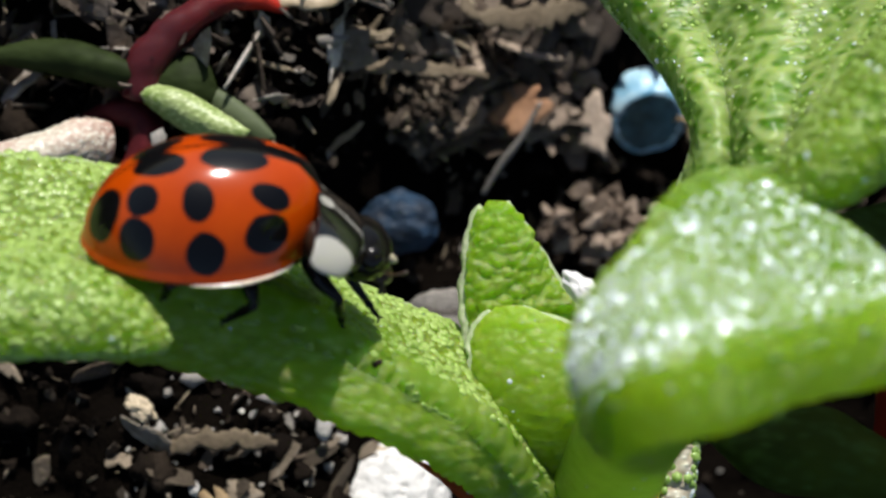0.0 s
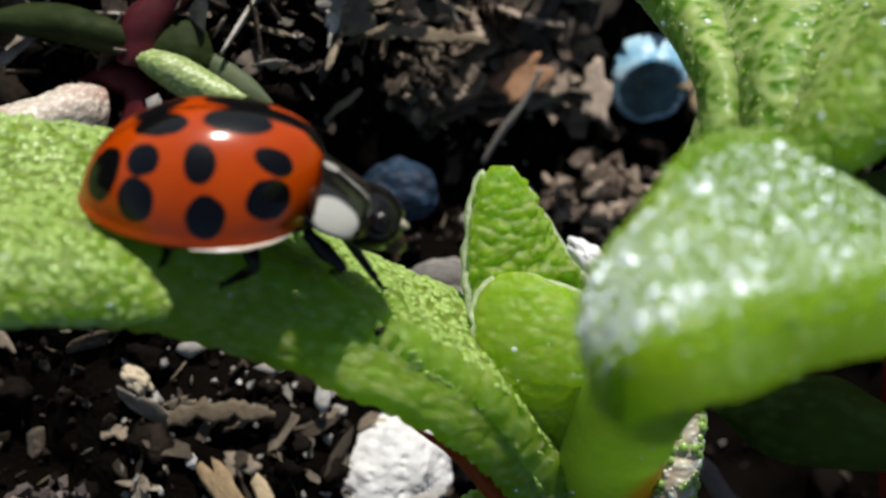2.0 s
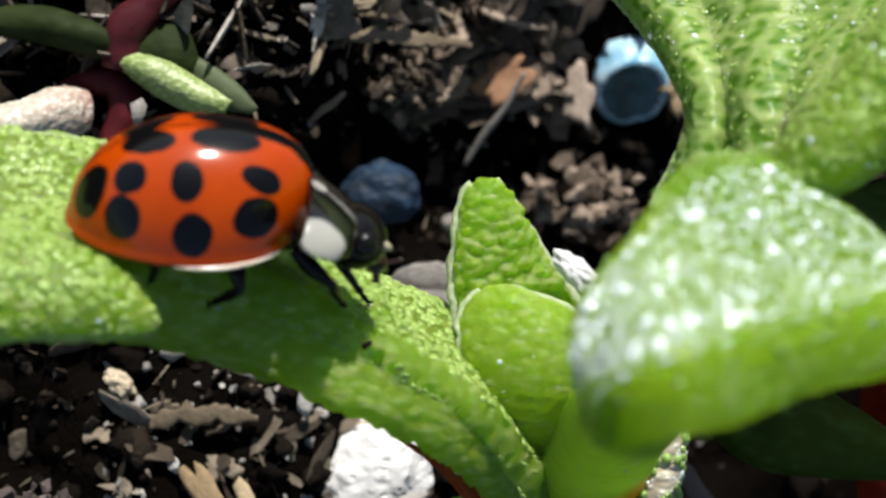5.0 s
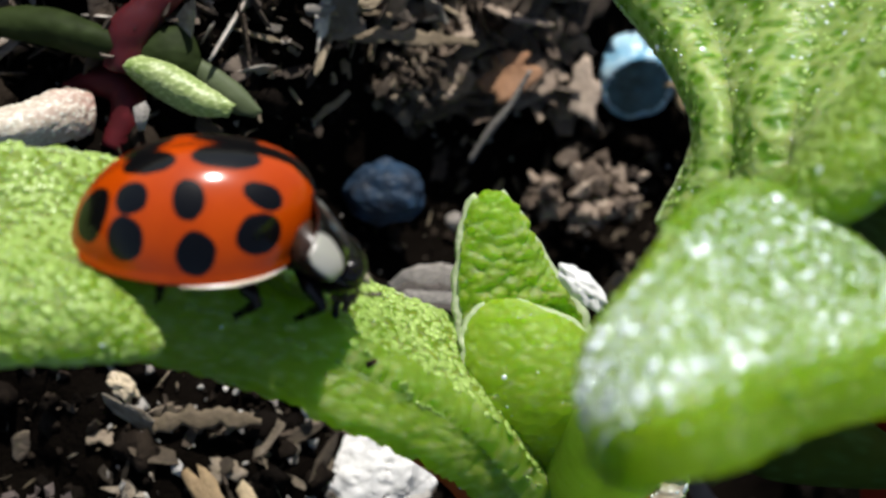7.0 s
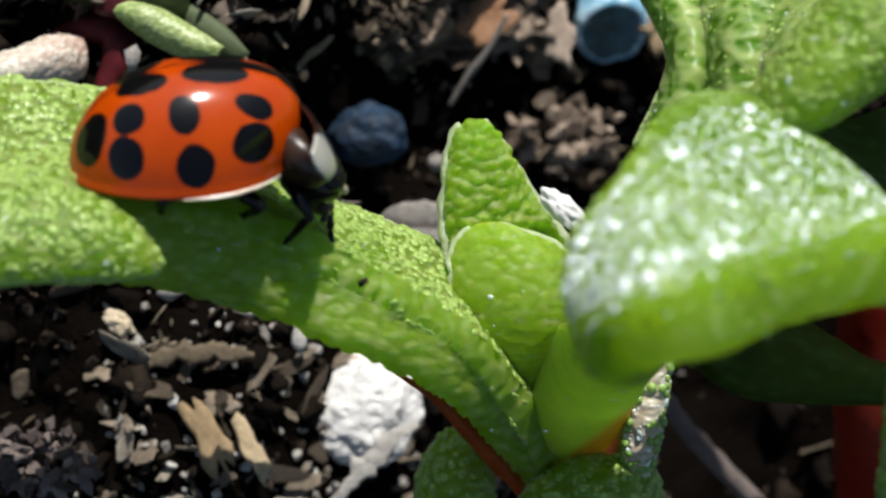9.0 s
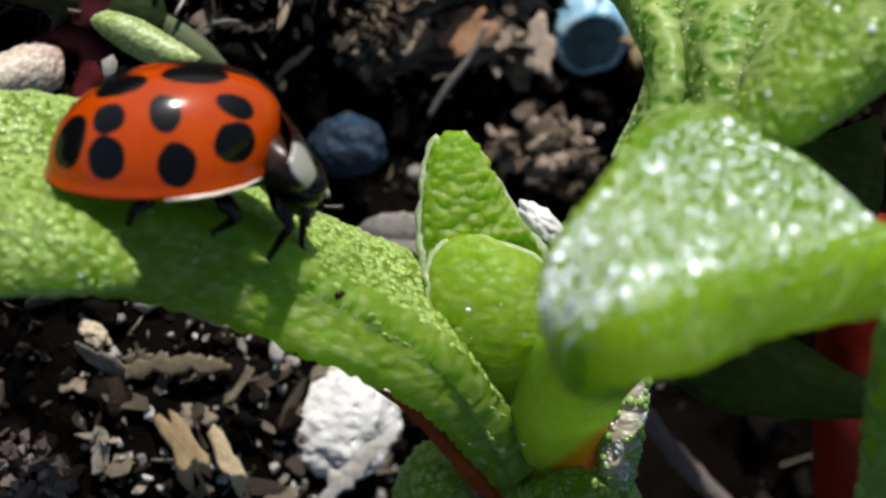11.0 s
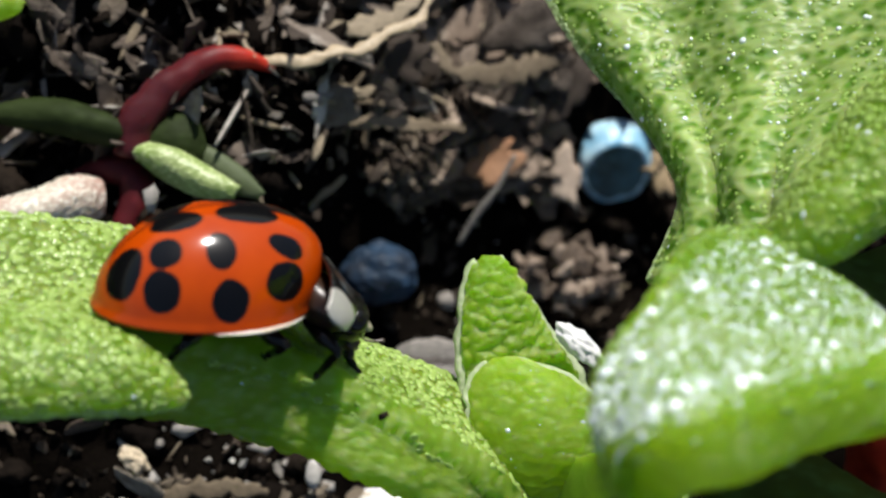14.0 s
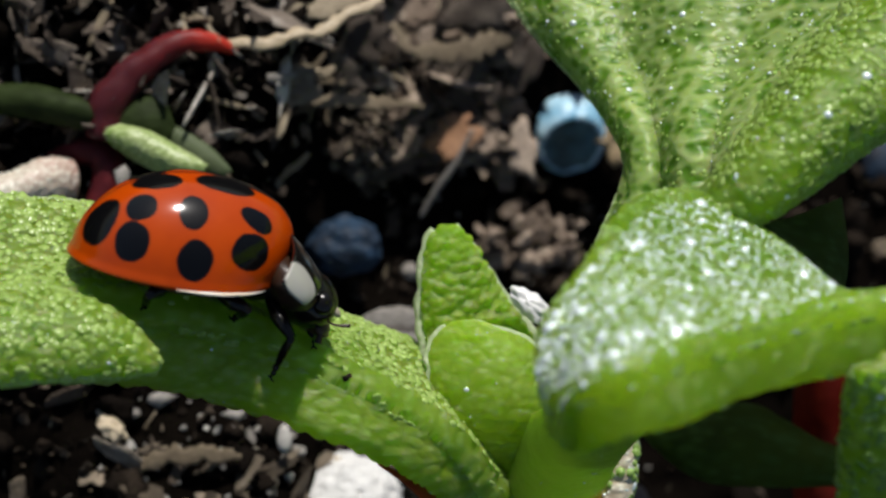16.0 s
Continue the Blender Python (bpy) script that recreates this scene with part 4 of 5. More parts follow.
solid("bark_chip", flake(48, (0.9, 0.55, 0.2), 0.62, 20), FLAKE, (-8.41, -5.93, -8.20), "pale tan chip of bark", "bark", turn=Matrix.Rotation(-0.5, 4, "Z") @ Matrix.Rotation(-0.3, 4, "X"))
solid("bark_chip", flake(49, (1.0, 0.5, 0.2), 0.8, 20), FLAKE, (-4.40, -8.06, -9.40), "pale chip of bark below the perlite", "bark", turn=Matrix.Rotation(0.4, 4, "Z") @ Matrix.Rotation(-0.3, 4, "X"))
solid("bark_chip", flake(45, (0.6, 1.1, 0.25), 0.9, 20), CHIP, (4.01, 5.72, -15.20), "brown chip of bark beside the blue bead", "bark")
solid("bark_chip", flake(46, (0.5, 1.2, 0.25), 0.85, 20), TAN_WOOD, (7.18, 6.23, -16.60), "tan chip of bark beside the blue bead", "bark", turn=Matrix.Rotation(0.5, 4, "Z"))
for k, (at, size, spin) in enumerate((((2.59, 10.47, -13.00), 1.2, 0.3), ((3.29, 9.34, -14.00), 1.0, -0.5), ((4.06, 8.47, -14.50), 0.8, 0.9), ((1.70, 8.54, -13.50), 0.9, 0.1),
                                     ((-1.56, 8.93, -11.00), 0.9, 0.6), ((3.36, 6.03, -16.50), 0.9, -0.9), ((-7.85, 9.44, -8.60), 0.7, 0.2))):
    solid("bark_chip", flake(60 + k, (1.2, 0.7, 0.22), size, 20), MULCH, at, "flat grey-brown chip of bark mulch", "bark", "mulch chips", Matrix.Rotation(spin, 4, "Z") @ Matrix.Rotation(0.25, 4, "X"))
tagged(solid("soil_lump", rubble(1.7, (1.25, 0.75, 0.7), 47), CHIP, (4.16, 2.57, -16.00), "crumbly brown lump of bark and soil", "soil lump"), kind="stuff")
tagged(solid("soil_lump", rubble(1.5, (1.2, 0.8, 0.7), 48), LOAM, (-11.38, -6.85, -6.20), "grey-brown crumbly lump of soil", "soil lump"), kind="stuff")
tagged(solid("soil_lump", rubble(1.5, (1.2, 0.8, 0.6), 49), BARK, (-1.72, 5.97, -12.50), "brown crumbly lump of bark", "soil lump"), kind="stuff")
solid("twig", tube([(-5.70, -4.34, -9.30), (-4.59, -4.47, -9.80), (-3.67, -4.40, -10.80), (-2.38, -4.58, -12.00), (-1.02, -4.79, -12.80)], [0.1, 0.17, 0.13, 0.17, 0.12], 8, 0.4), TAN_WOOD, (0, 0, 0), "thin dry tan twig on the soil", "twig")
solid("twig", tube([(-5.02, -4.47, -9.00), (-4.57, -5.73, -9.40), (-3.91, -7.36, -10.50)], [0.06, 0.08, 0.07], 6, 0.3), FIBRE, (0, 0, 0), "thread-thin bent dry stalk", "twig")
solid("twig", tube([(2.19, 6.26, -12.80), (1.59, 5.18, -13.30), (0.98, 4.42, -13.70), (0.37, 3.47, -14.20)], [0.06, 0.11, 0.13, 0.07], 8, 0.25), GRIT, (0, 0, 0), "thin grey stalk leaning over the pit", "twig")
solid("twig", tube([(6.91, -5.73, -12.00), (8.31, -7.49, -13.00), (10.48, -9.68, -14.00)], [0.3, 0.33, 0.3], 9, 0.25), LOAM, (0, 0, 0), "straight dull brown stick below the leaves", "twig")
for k, (points, wide) in enumerate((
    ([(-1.94, -0.34, -10.60), (-1.16, 0.04, -10.20), (-0.31, 0.07, -10.40), (0.91, -0.23, -11.20)], [0.17, 0.34, 0.34, 0.20]),
    ([(-1.94, -0.58, -10.60), (-1.16, -0.23, -10.20), (-0.31, -0.21, -10.40), (0.91, -0.51, -11.20)], [0.13, 0.26, 0.26, 0.16]),
    ([(-1.94, -0.86, -10.60), (-1.16, -0.54, -10.20), (-0.31, -0.51, -10.40), (0.91, -0.82, -11.20)], [0.15, 0.30, 0.30, 0.18]),
    ([(-1.94, -1.11, -10.60), (-1.16, -0.81, -10.20), (-0.31, -0.79, -10.40), (0.90, -1.10, -11.20)], [0.10, 0.20, 0.20, 0.12]),
    ([(-3.59, 6.85, -9.80), (-2.23, 6.99, -9.80), (-0.87, 7.02, -10.80), (0.55, 7.03, -12.00)], [0.1, 0.24, 0.22, 0.12]),
    ([(-0.42, 9.63, -11.00), (0.18, 8.75, -11.00), (1.63, 8.80, -12.00), (3.93, 9.61, -14.00)], [0.14, 0.32, 0.4, 0.2]),
    ([(-4.22, 10.09, -9.00), (-3.05, 9.78, -9.20), (-1.71, 10.18, -9.60), (-0.86, 10.85, -10.00)], [0.15, 0.36, 0.3, 0.2]),
    ([(-6.46, 7.29, -8.80), (-6.04, 6.70, -8.80), (-5.39, 6.30, -9.00)], [0.1, 0.2, 0.1]),
    ([(-5.89, 7.14, -9.00), (-5.39, 6.47, -9.00), (-4.67, 6.42, -9.40)], [0.08, 0.16, 0.1]),
    ([(-5.74, 5.99, -9.20), (-5.24, 5.57, -9.20), (-4.92, 4.99, -9.40)], [0.1, 0.2, 0.1]),
    ([(-8.83, -4.49, -7.90), (-8.06, -4.02, -7.70), (-6.92, -3.86, -7.70), (-5.41, -4.00, -8.00)], [0.12, 0.3, 0.28, 0.12]),
    ([(-3.32, -8.70, -9.60), (-2.38, -7.70, -9.60), (-1.37, -6.64, -9.80), (-0.69, -6.35, -10.40)], [0.15, 0.32, 0.3, 0.1]),
)):
    solid("bark_strip", strip(points, wide, 0.16, k, 40, 0.25 if k < 4 else 0.95), GREY_WOOD if k < 4 else GRIT if k in (7, 8, 9, 11) else FIBRE, (0, 0, 0), "torn weathered strip of bark on the soil", "bark", "bark strips")

solid("soil_crumb", shard(71, (1.4, 0.6, 0.5), 0.2), CLOD, (-1.90, -1.40, 1.75), "tiny dark crumb of soil lying on the long leaf", "crumb", turn=Matrix.Rotation(0.5, 4, "Z"))


def prill(name, dark, light, rough):
    n = Nodes(name)
    tone = n.ramp(n.noise(1100, 5), [(0.36, dark), (0.64, light)])
    n.bump(n.noise(2500, 3), 0.4, 0.0001)
    return n.set(tone, rough, Specular_IOR_Level=0.5)


BLUE = prill("blue_prill", (0.16, 0.40, 0.58), (0.62, 0.84, 0.94), 0.35)
# blue darkened to stand for the shade in the pit
SHADED_BLUE = prill("shaded_blue_prill", (0.001, 0.005, 0.013), (0.005, 0.029, 0.066), 0.7)
DIMPLE = prill("dimple", (0.010, 0.034, 0.030), (0.050, 0.135, 0.165), 0.4)


def dimpled_bead(at, radius):
    """A prill with a round sunken face."""
    ob = thing("fertiliser_bead", at, "pale blue fertiliser bead with a dark sunken face", "bead")
    axis = Vector((0.12, -0.60, 0.79)).normalized()
    bm = bmesh.new()
    bmesh.ops.create_icosphere(bm, subdivisions=5, radius=1)
    for vert in bm.verts:
        d = vert.co.normalized()
        c = d.dot(axis)
        r = 1 + 0.05 * noise.noise(d * 2.2) + 0.02 * noise.noise(d * 6)
        rim = 0.62
        if c > rim:
            r *= (rim / c) * (1 - 0.04 * min(1, (c - rim) / 0.05))
        vert.co = d * r * radius * MM
    face = bm.copy()
    bmesh.ops.delete(bm, geom=[f for f in bm.faces if f.calc_center_median().normalized().dot(axis) > 0.65], context="FACES")
    bmesh.ops.delete(face, geom=[f for f in face.faces if f.calc_center_median().normalized().dot(axis) <= 0.65], context="FACES")
    part("shell", bm, BLUE, ob)
    part("dimple", face, DIMPLE, ob, "dark green-blue sunken face")


dimpled_bead((5.77, 6.54, -17.20), 1.5)
solid("fertiliser_bead", lump(1.08, 5, 0.18, 4, (1.15, 0.92, 0.85), 0.012), SHADED_BLUE, (-2.16, 2.48, -12.40), "blue fertiliser bead half in the soil, pit shade put into its dull colour", "bead")
solid("fertiliser_bead", lump(1.2, 4, 0.1, 6, (1.0, 1.0, 0.9)), SHADED_BLUE, (17.32, 4.93, -17.00), "blue fertiliser bead beyond the leaves", "bead")

# ---- the beetle ----
# wing cases: reach ahead and behind, half width, height (mm); how blunt each end is; lean of the shoulders; depth of the turned-under rim
AHEAD, BEHIND, HALF, HIGH, BLUNT, LEAN, UNDER = 2.508, 2.807, 1.92, 2.308, 0.866, 1.176, 0.137


def beetle_pose(x, y, z, yaw, pitch, roll):
    """Beetle in the work frame: yaw, pitch and roll about its own up, left and forward axes."""
    c, s = math.cos(radians(37)), math.sin(radians(37))
    stand = Matrix(((1, 0, 0), (0, s, c), (0, -c, s))).to_4x4()
    own = Matrix.Rotation(radians(yaw), 4, "Z") @ Matrix.Rotation(radians(pitch), 4, "Y") @ Matrix.Rotation(radians(roll), 4, "X")
    return FRAME @ Matrix.Translation(Vector((x, y, z)) * MM) @ stand @ own


def patterned(name, ground, marks, ink, scale, rough, wobble=0.05, coat=0.5, coat_rough=0.1, soft=0.06):
    """A glossy shell with blotches of another colour, mirrored over its midline.
    marks: centre, radii and turn in plan of each blotch, in units of scale (mm)."""
    n = Nodes(name)
    coord = n.add("ShaderNodeTexCoord")
    split = n.add("ShaderNodeSeparateXYZ")
    n.link(coord.outputs["Object"], split.inputs[0])
    join = n.add("ShaderNodeCombineXYZ")
    for k, axis in enumerate("XYZ"):
        value = split.outputs[axis]
        if axis == "Y":
            value = n.maths("ABSOLUTE", value)
        n.link(n.maths("MULTIPLY", value, 1000 / scale), join.inputs[k])
    shake = n.add("ShaderNodeTexNoise")
    shake.inputs["Scale"].default_value = 1500
    n.link(coord.outputs["Object"], shake.inputs["Vector"])
    cover = 0.0
    for centre, radii, *spin in marks:
        sub = n.add("ShaderNodeVectorMath", operation="SUBTRACT")
        n.link(join.outputs[0], sub.inputs[0])
        sub.inputs[1].default_value = centre
        turned = sub.outputs[0]
        if spin:
            rotate = n.add("ShaderNodeVectorRotate", rotation_type="Z_AXIS")
            rotate.inputs["Angle"].default_value = radians(-spin[0])
            n.link(turned, rotate.inputs["Vector"])
            turned = rotate.outputs[0]
        div = n.add("ShaderNodeVectorMath", operation="DIVIDE")
        n.link(turned, div.inputs[0])
        div.inputs[1].default_value = radii
        size = n.add("ShaderNodeVectorMath", operation="LENGTH")
        n.link(div.outputs[0], size.inputs[0])
        rough_edge = n.maths("ADD", size.outputs["Value"], n.maths("MULTIPLY", n.maths("SUBTRACT", shake.outputs["Fac"], 0.5), wobble * 8))
        inside = n.add("ShaderNodeMapRange")
        inside.interpolation_type = "SMOOTHSTEP"
        inside.inputs["From Min"].default_value = 1 + soft
        inside.inputs["From Max"].default_value = 1 - soft
        n.link(rough_edge, inside.inputs["Value"])
        cover = n.maths("MAXIMUM", cover, inside.outputs[0])
    tone = n.ramp(n.noise(700, 3), [(0.3, ground[0]), (0.7, ground[1])])
    n.set(n.mix(cover, tone, ink), rough, Coat_Weight=coat, Coat_Roughness=coat_rough, Coat_IOR=1.6, Specular_IOR_Level=0.05)
    bumps = n.add("ShaderNodeBump")
    bumps.inputs["Strength"].default_value, bumps.inputs["Distance"].default_value = 0.22, 0.00003
    n.link(n.noise(1300, 2), bumps.inputs["Height"])
    n.link(bumps.outputs["Normal"], n.bsdf.inputs["Normal"])
    n.link(bumps.outputs["Normal"], n.bsdf.inputs["Coat Normal"])
    return n.mat


SPOTS = [
    ((-2.30, 0.62, 1.00), (0.46, 0.46, 0.72)), ((-1.467, 0.973, 1.577), (0.37, 0.35, 0.39)), ((-1.621, 1.398, 0.842), (0.43, 0.42, 0.48)),
    ((-1.103, 0.346, 2.079), (0.62, 0.34, 0.50), 12), ((-0.308, 1.286, 1.694), (0.34, 0.40, 0.46)), ((-0.160, 1.833, 0.674), (0.44, 0.46, 0.50)),
    ((0.500, 0.400, 2.227), (0.74, 0.38, 0.60)), ((1.278, 1.114, 1.637), (0.52, 0.26, 0.36), 10), ((1.160, 1.553, 0.973), (0.52, 0.47, 0.46)),
    ((1.55, 0.0, 2.0), (1.10, 0.24, 1.4)), ((2.4, 0.0, 1.5), (0.7, 0.34, 1.4)), ((0.0, 0.0, 2.2), (3.6, 0.035, 4.0)),
]
RED = patterned("spotted_shell", ((0.35, 0.037, 0.0001), (0.44, 0.053, 0.0001)), SPOTS, (0.0022, 0.0022, 0.0026), 1.0, 0.45, coat=0.48, coat_rough=0.13)
PLATE = patterned("pronotum_shell", ((0.004, 0.004, 0.004), (0.008, 0.007, 0.007)),
                  [((0.56, 2.05, -0.74), (0.62, 0.55, 0.40)), ((0.26, 0.58, 0.0), (0.19, 0.24, 1.0), 30), ((0.86, 0.80, 0.0), (0.58, 0.040, 1.0), 23), ((1.38, 1.16, 0.0), (0.06, 0.18, 1.0), 15)],
                  (0.40, 0.39, 0.35), 1.0, 0.3, 0.03, 0.9, 0.12)
BLACK = Nodes("black_chitin")
BLACK.bump(BLACK.noise(5000, 3), 0.15, 0.00003)
BLACK.set(BLACK.ramp(BLACK.noise(900, 3), [(0.3, (0.003, 0.0026, 0.0024)), (0.7, (0.007, 0.006, 0.005))]), 0.22, Specular_IOR_Level=0.35)
BROWN = Nodes("brown_chitin")
BROWN.set(BROWN.ramp(BROWN.noise(1200, 3), [(0.3, (0.012, 0.006, 0.004)), (0.7, (0.05, 0.022, 0.010))]), 0.35)
PALE = Nodes("cream_chitin")
PALE.set(PALE.ramp(PALE.noise(1500, 3), [(0.3, (0.30, 0.26, 0.17)), (0.7, (0.50, 0.45, 0.32))]), 0.4)

HEM = Nodes("pale_shell_hem")
HEM.set(HEM.ramp(HEM.noise(900, 3), [(0.35, (0.72, 0.58, 0.42)), (0.65, (0.88, 0.84, 0.76))]), 0.2)

beetle = new("ladybird")
tagged(beetle, "orange-red ladybird beetle with black spots and white-cheeked head", "ladybird")


def shell_point(along, round_, grow=1.0):
    """A place on the wing cases (mm): the angle from the nose, and the angle from the top down the side."""
    x, s = math.cos(along), abs(math.sin(along)) ** (BLUNT if math.cos(along) > 0 else 1.0)
    y, z = s * math.sin(round_), s * math.cos(round_)
    return ((AHEAD * x + LEAN * x * (z - 0.3) if x > 0 else BEHIND * x) * grow, HALF * y * grow, HIGH * z if z > 0 else UNDER * HIGH * z)


def elytron(sign):
    """One wing case: half of a domed shell with a turned-under rim."""
    verts, faces, na, nt = [], [], 90, 48
    for i in range(na + 1):
        for j in range(nt + 1):
            x, y, z = shell_point(math.pi * i / na, radians(112) * j / nt)
            flare = 1 + 0.025 * math.exp(-(z / 0.12) ** 2)
            verts.append((x * flare * MM, sign * (y * flare + 0.004) * MM, z * MM))
    for i in range(na):
        for j in range(nt):
            q = [i * (nt + 1) + j, i * (nt + 1) + j + 1, (i + 1) * (nt + 1) + j + 1, (i + 1) * (nt + 1) + j]
            faces.append(q if sign < 0 else q[::-1])
    return mesh_from("elytron", verts, faces)


part("elytron", elytron(-1), RED, beetle)
part("elytron", elytron(1), RED, beetle)
for side in (-1, 1):
    hem = [shell_point(a, radians(93), 1.03) for a in np.linspace(0.62, 1.75, 16)]
    part("shell_hem", tube([(x, side * y, z - 0.03) for x, y, z in hem], [0.015, 0.05, 0.065, 0.055, 0.01], 8, 0.25, 50, 0.8), HEM.mat, beetle, "pale turned-under hem of the wing case")
part("belly", lump(1.0, 4, 0.05, 1, (2.30, 1.70, 0.55)), BROWN.mat, beetle)
part("thorax", lump(1.0, 4, 0.05, 2, (1.0, 1.05, 0.75)), BLACK.mat, beetle).location = Vector((1.75, 0, 0.1)) * MM


def plate_mesh():
    """The domed shield behind the head: x forward, bowed across, its cheeks hanging down."""
    verts, faces, nx, ny = [], [], 30, 56
    for i in range(nx + 1):
        u = i / nx
        for j in range(ny + 1):
            v = 2 * j / ny - 1
            narrow, bow = 1 - 0.22 * u * u - 0.10 * max(0.0, u - 0.8) / 0.2, v * radians(85)
            x = 1.479 * u - 0.30 * v * v * u**3 + 0.12 * v * v * (1 - u)
            verts.append(Vector((x, 2.285 * narrow * math.sin(bow), 1.204 * narrow * (math.cos(bow) - 1) - 0.12 * u * u - 0.10 * max(0.0, u - 0.85) / 0.15)) * MM)
    for i in range(nx):
        for j in range(ny):
            faces.append([i * (ny + 1) + j, (i + 1) * (ny + 1) + j, (i + 1) * (ny + 1) + j + 1, i * (ny + 1) + j + 1])
    bm = bmesh.new()
    bm.from_mesh(mesh_from("plate", verts, faces))
    bmesh.ops.solidify(bm, geom=list(bm.faces), thickness=0.09 * MM)
    return bm


neck = part("pronotum", plate_mesh(), PLATE, beetle, "black shield with white cheek patches")
part("throat", lump(1.0, 3, 0.08, 6, (0.95, 1.45, 0.60)), BROWN.mat, neck).location = Vector((0.90, 0, -0.85)) * MM
head = part("head", lump(1.0, 4, 0.05, 4, (0.82, 0.98, 0.72)), BLACK.mat, neck, "black head with cream marks")
head.location = Vector((1.70, 0, -0.75)) * MM
for side in (-1, 1):
    eye = part("eye", lump(0.30, 3, 0, 1, (1, 0.8, 1)), BLACK.mat, neck)
    eye.location = Vector((1.75, side * 0.88, -0.60)) * MM
    mark = part("cheek_mark", lump(0.20, 2, 0.1, 2, (1.2, 0.5, 0.6)), PALE.mat, neck)
    mark.location = Vector((2.25, side * 0.50, -0.48)) * MM
    part("antenna", tube([(2.15, side * 0.55, -0.78), (2.36, side * 0.78, -0.76), (2.52, side * 0.90, -0.62), (2.66, side * 0.94, -0.46)], [0.04, 0.03, 0.035, 0.06], 7, 0, 14), BROWN.mat, neck)
    part("palp", tube([(2.30, side * 0.26, -0.98), (2.52, side * 0.36, -1.12), (2.64, side * 0.42, -1.32)], [0.07, 0.07, 0.10], 7, 0, 10), BROWN.mat, neck)
part("mouth", lump(0.45, 3, 0.2, 7, (0.9, 1.0, 0.6)), BROWN.mat, neck).location = Vector((2.38, 0, -1.0)) * MM


def shin_mesh(length):
    """Shin, three-jointed foot and two claws, along x from the knee (mm)."""
    bm = bmesh.new()
    for points, radii in (([(0, 0, 0), (length * 0.3, 0, 0.03), (length * 0.68, 0, 0)], [0.10, 0.12, 0.085]),
                          ([(length * 0.66, 0, 0), (length * 0.76, 0, 0.01), (length * 0.83, 0, -0.02)], [0.07, 0.10, 0.05]),
                          ([(length * 0.82, 0, -0.02), (length * 0.91, 0, 0), (length * 0.96, 0, 0.02)], [0.05, 0.075, 0.04]),
                          ([(length * 0.95, 0, 0.02), (length, 0.05, 0.04), (length * 1.04, 0.11, -0.03)], [0.035, 0.03, 0.012]),
                          ([(length * 0.95, 0, 0.02), (length, -0.05, 0.04), (length * 1.04, -0.11, -0.03)], [0.035, 0.03, 0.012])):
        bm.from_mesh(tube(points, radii, 8, 0.05, 9))
    return bm


# hip, length of thigh and of shin, the way the knee points (body space, mm)
GAIT = {
    "front_near": ((2.05, -0.65, -0.45), 1.15, 1.45, (0.5, -1.0, 0.3)), "front_far": ((2.05, 0.65, -0.45), 1.25, 1.65, (1.0, 0.6, 0.3)),
    "middle_near": ((0.75, -1.00, -0.35), 0.85, 1.15, (0.6, -1.0, 0.2)), "middle_far": ((0.75, 1.00, -0.35), 0.85, 1.15, (0.3, 1.0, 0.5)),
    "hind_near": ((-0.55, -1.00, -0.30), 0.80, 1.0, (-0.4, -1.0, 0.4)), "hind_far": ((-0.55, 1.00, -0.30), 0.85, 1.05, (-0.4, 1.0, 0.5)),
}
LEGS = {}
for key, (hip, thigh, shin, _) in GAIT.items():
    leg = part("leg", tube([(0, 0, 0), (thigh * 0.5, 0, 0.02), (thigh, 0, 0)], [0.13, 0.21, 0.11], 10, 0.05, 14), BLACK.mat, beetle)
    LEGS[key] = (leg, part("shin", shin_mesh(shin), BLACK.mat, leg))


def leg_poses(key, foot):
    """Poses of thigh (in body space) and shin (in the thigh's space) that set the foot down at a place."""
    hip, thigh, shin, pole = GAIT[key]
    hip, pole = Vector(hip), Vector(pole)
    way = Vector(foot) - hip
    reach = min(max(way.length, abs(thigh - shin) + 0.05), thigh + shin - 0.02)
    way.normalize()
    pole = (pole - way * pole.dot(way)).normalized()
    lift = math.acos((thigh**2 + reach**2 - shin**2) / (2 * thigh * reach))
    bend = math.pi - math.acos((thigh**2 + shin**2 - reach**2) / (2 * thigh * shin))
    ahead = way * math.cos(lift) + pole * math.sin(lift)
    across = pole * math.cos(lift) - way * math.sin(lift)
    upper = Matrix((ahead, across, ahead.cross(across))).transposed()
    return (Matrix.Translation(hip * MM) @ upper.to_4x4(), Matrix.Translation((thigh * MM, 0, 0)) @ Matrix.Rotation(-bend, 4, "Z"))


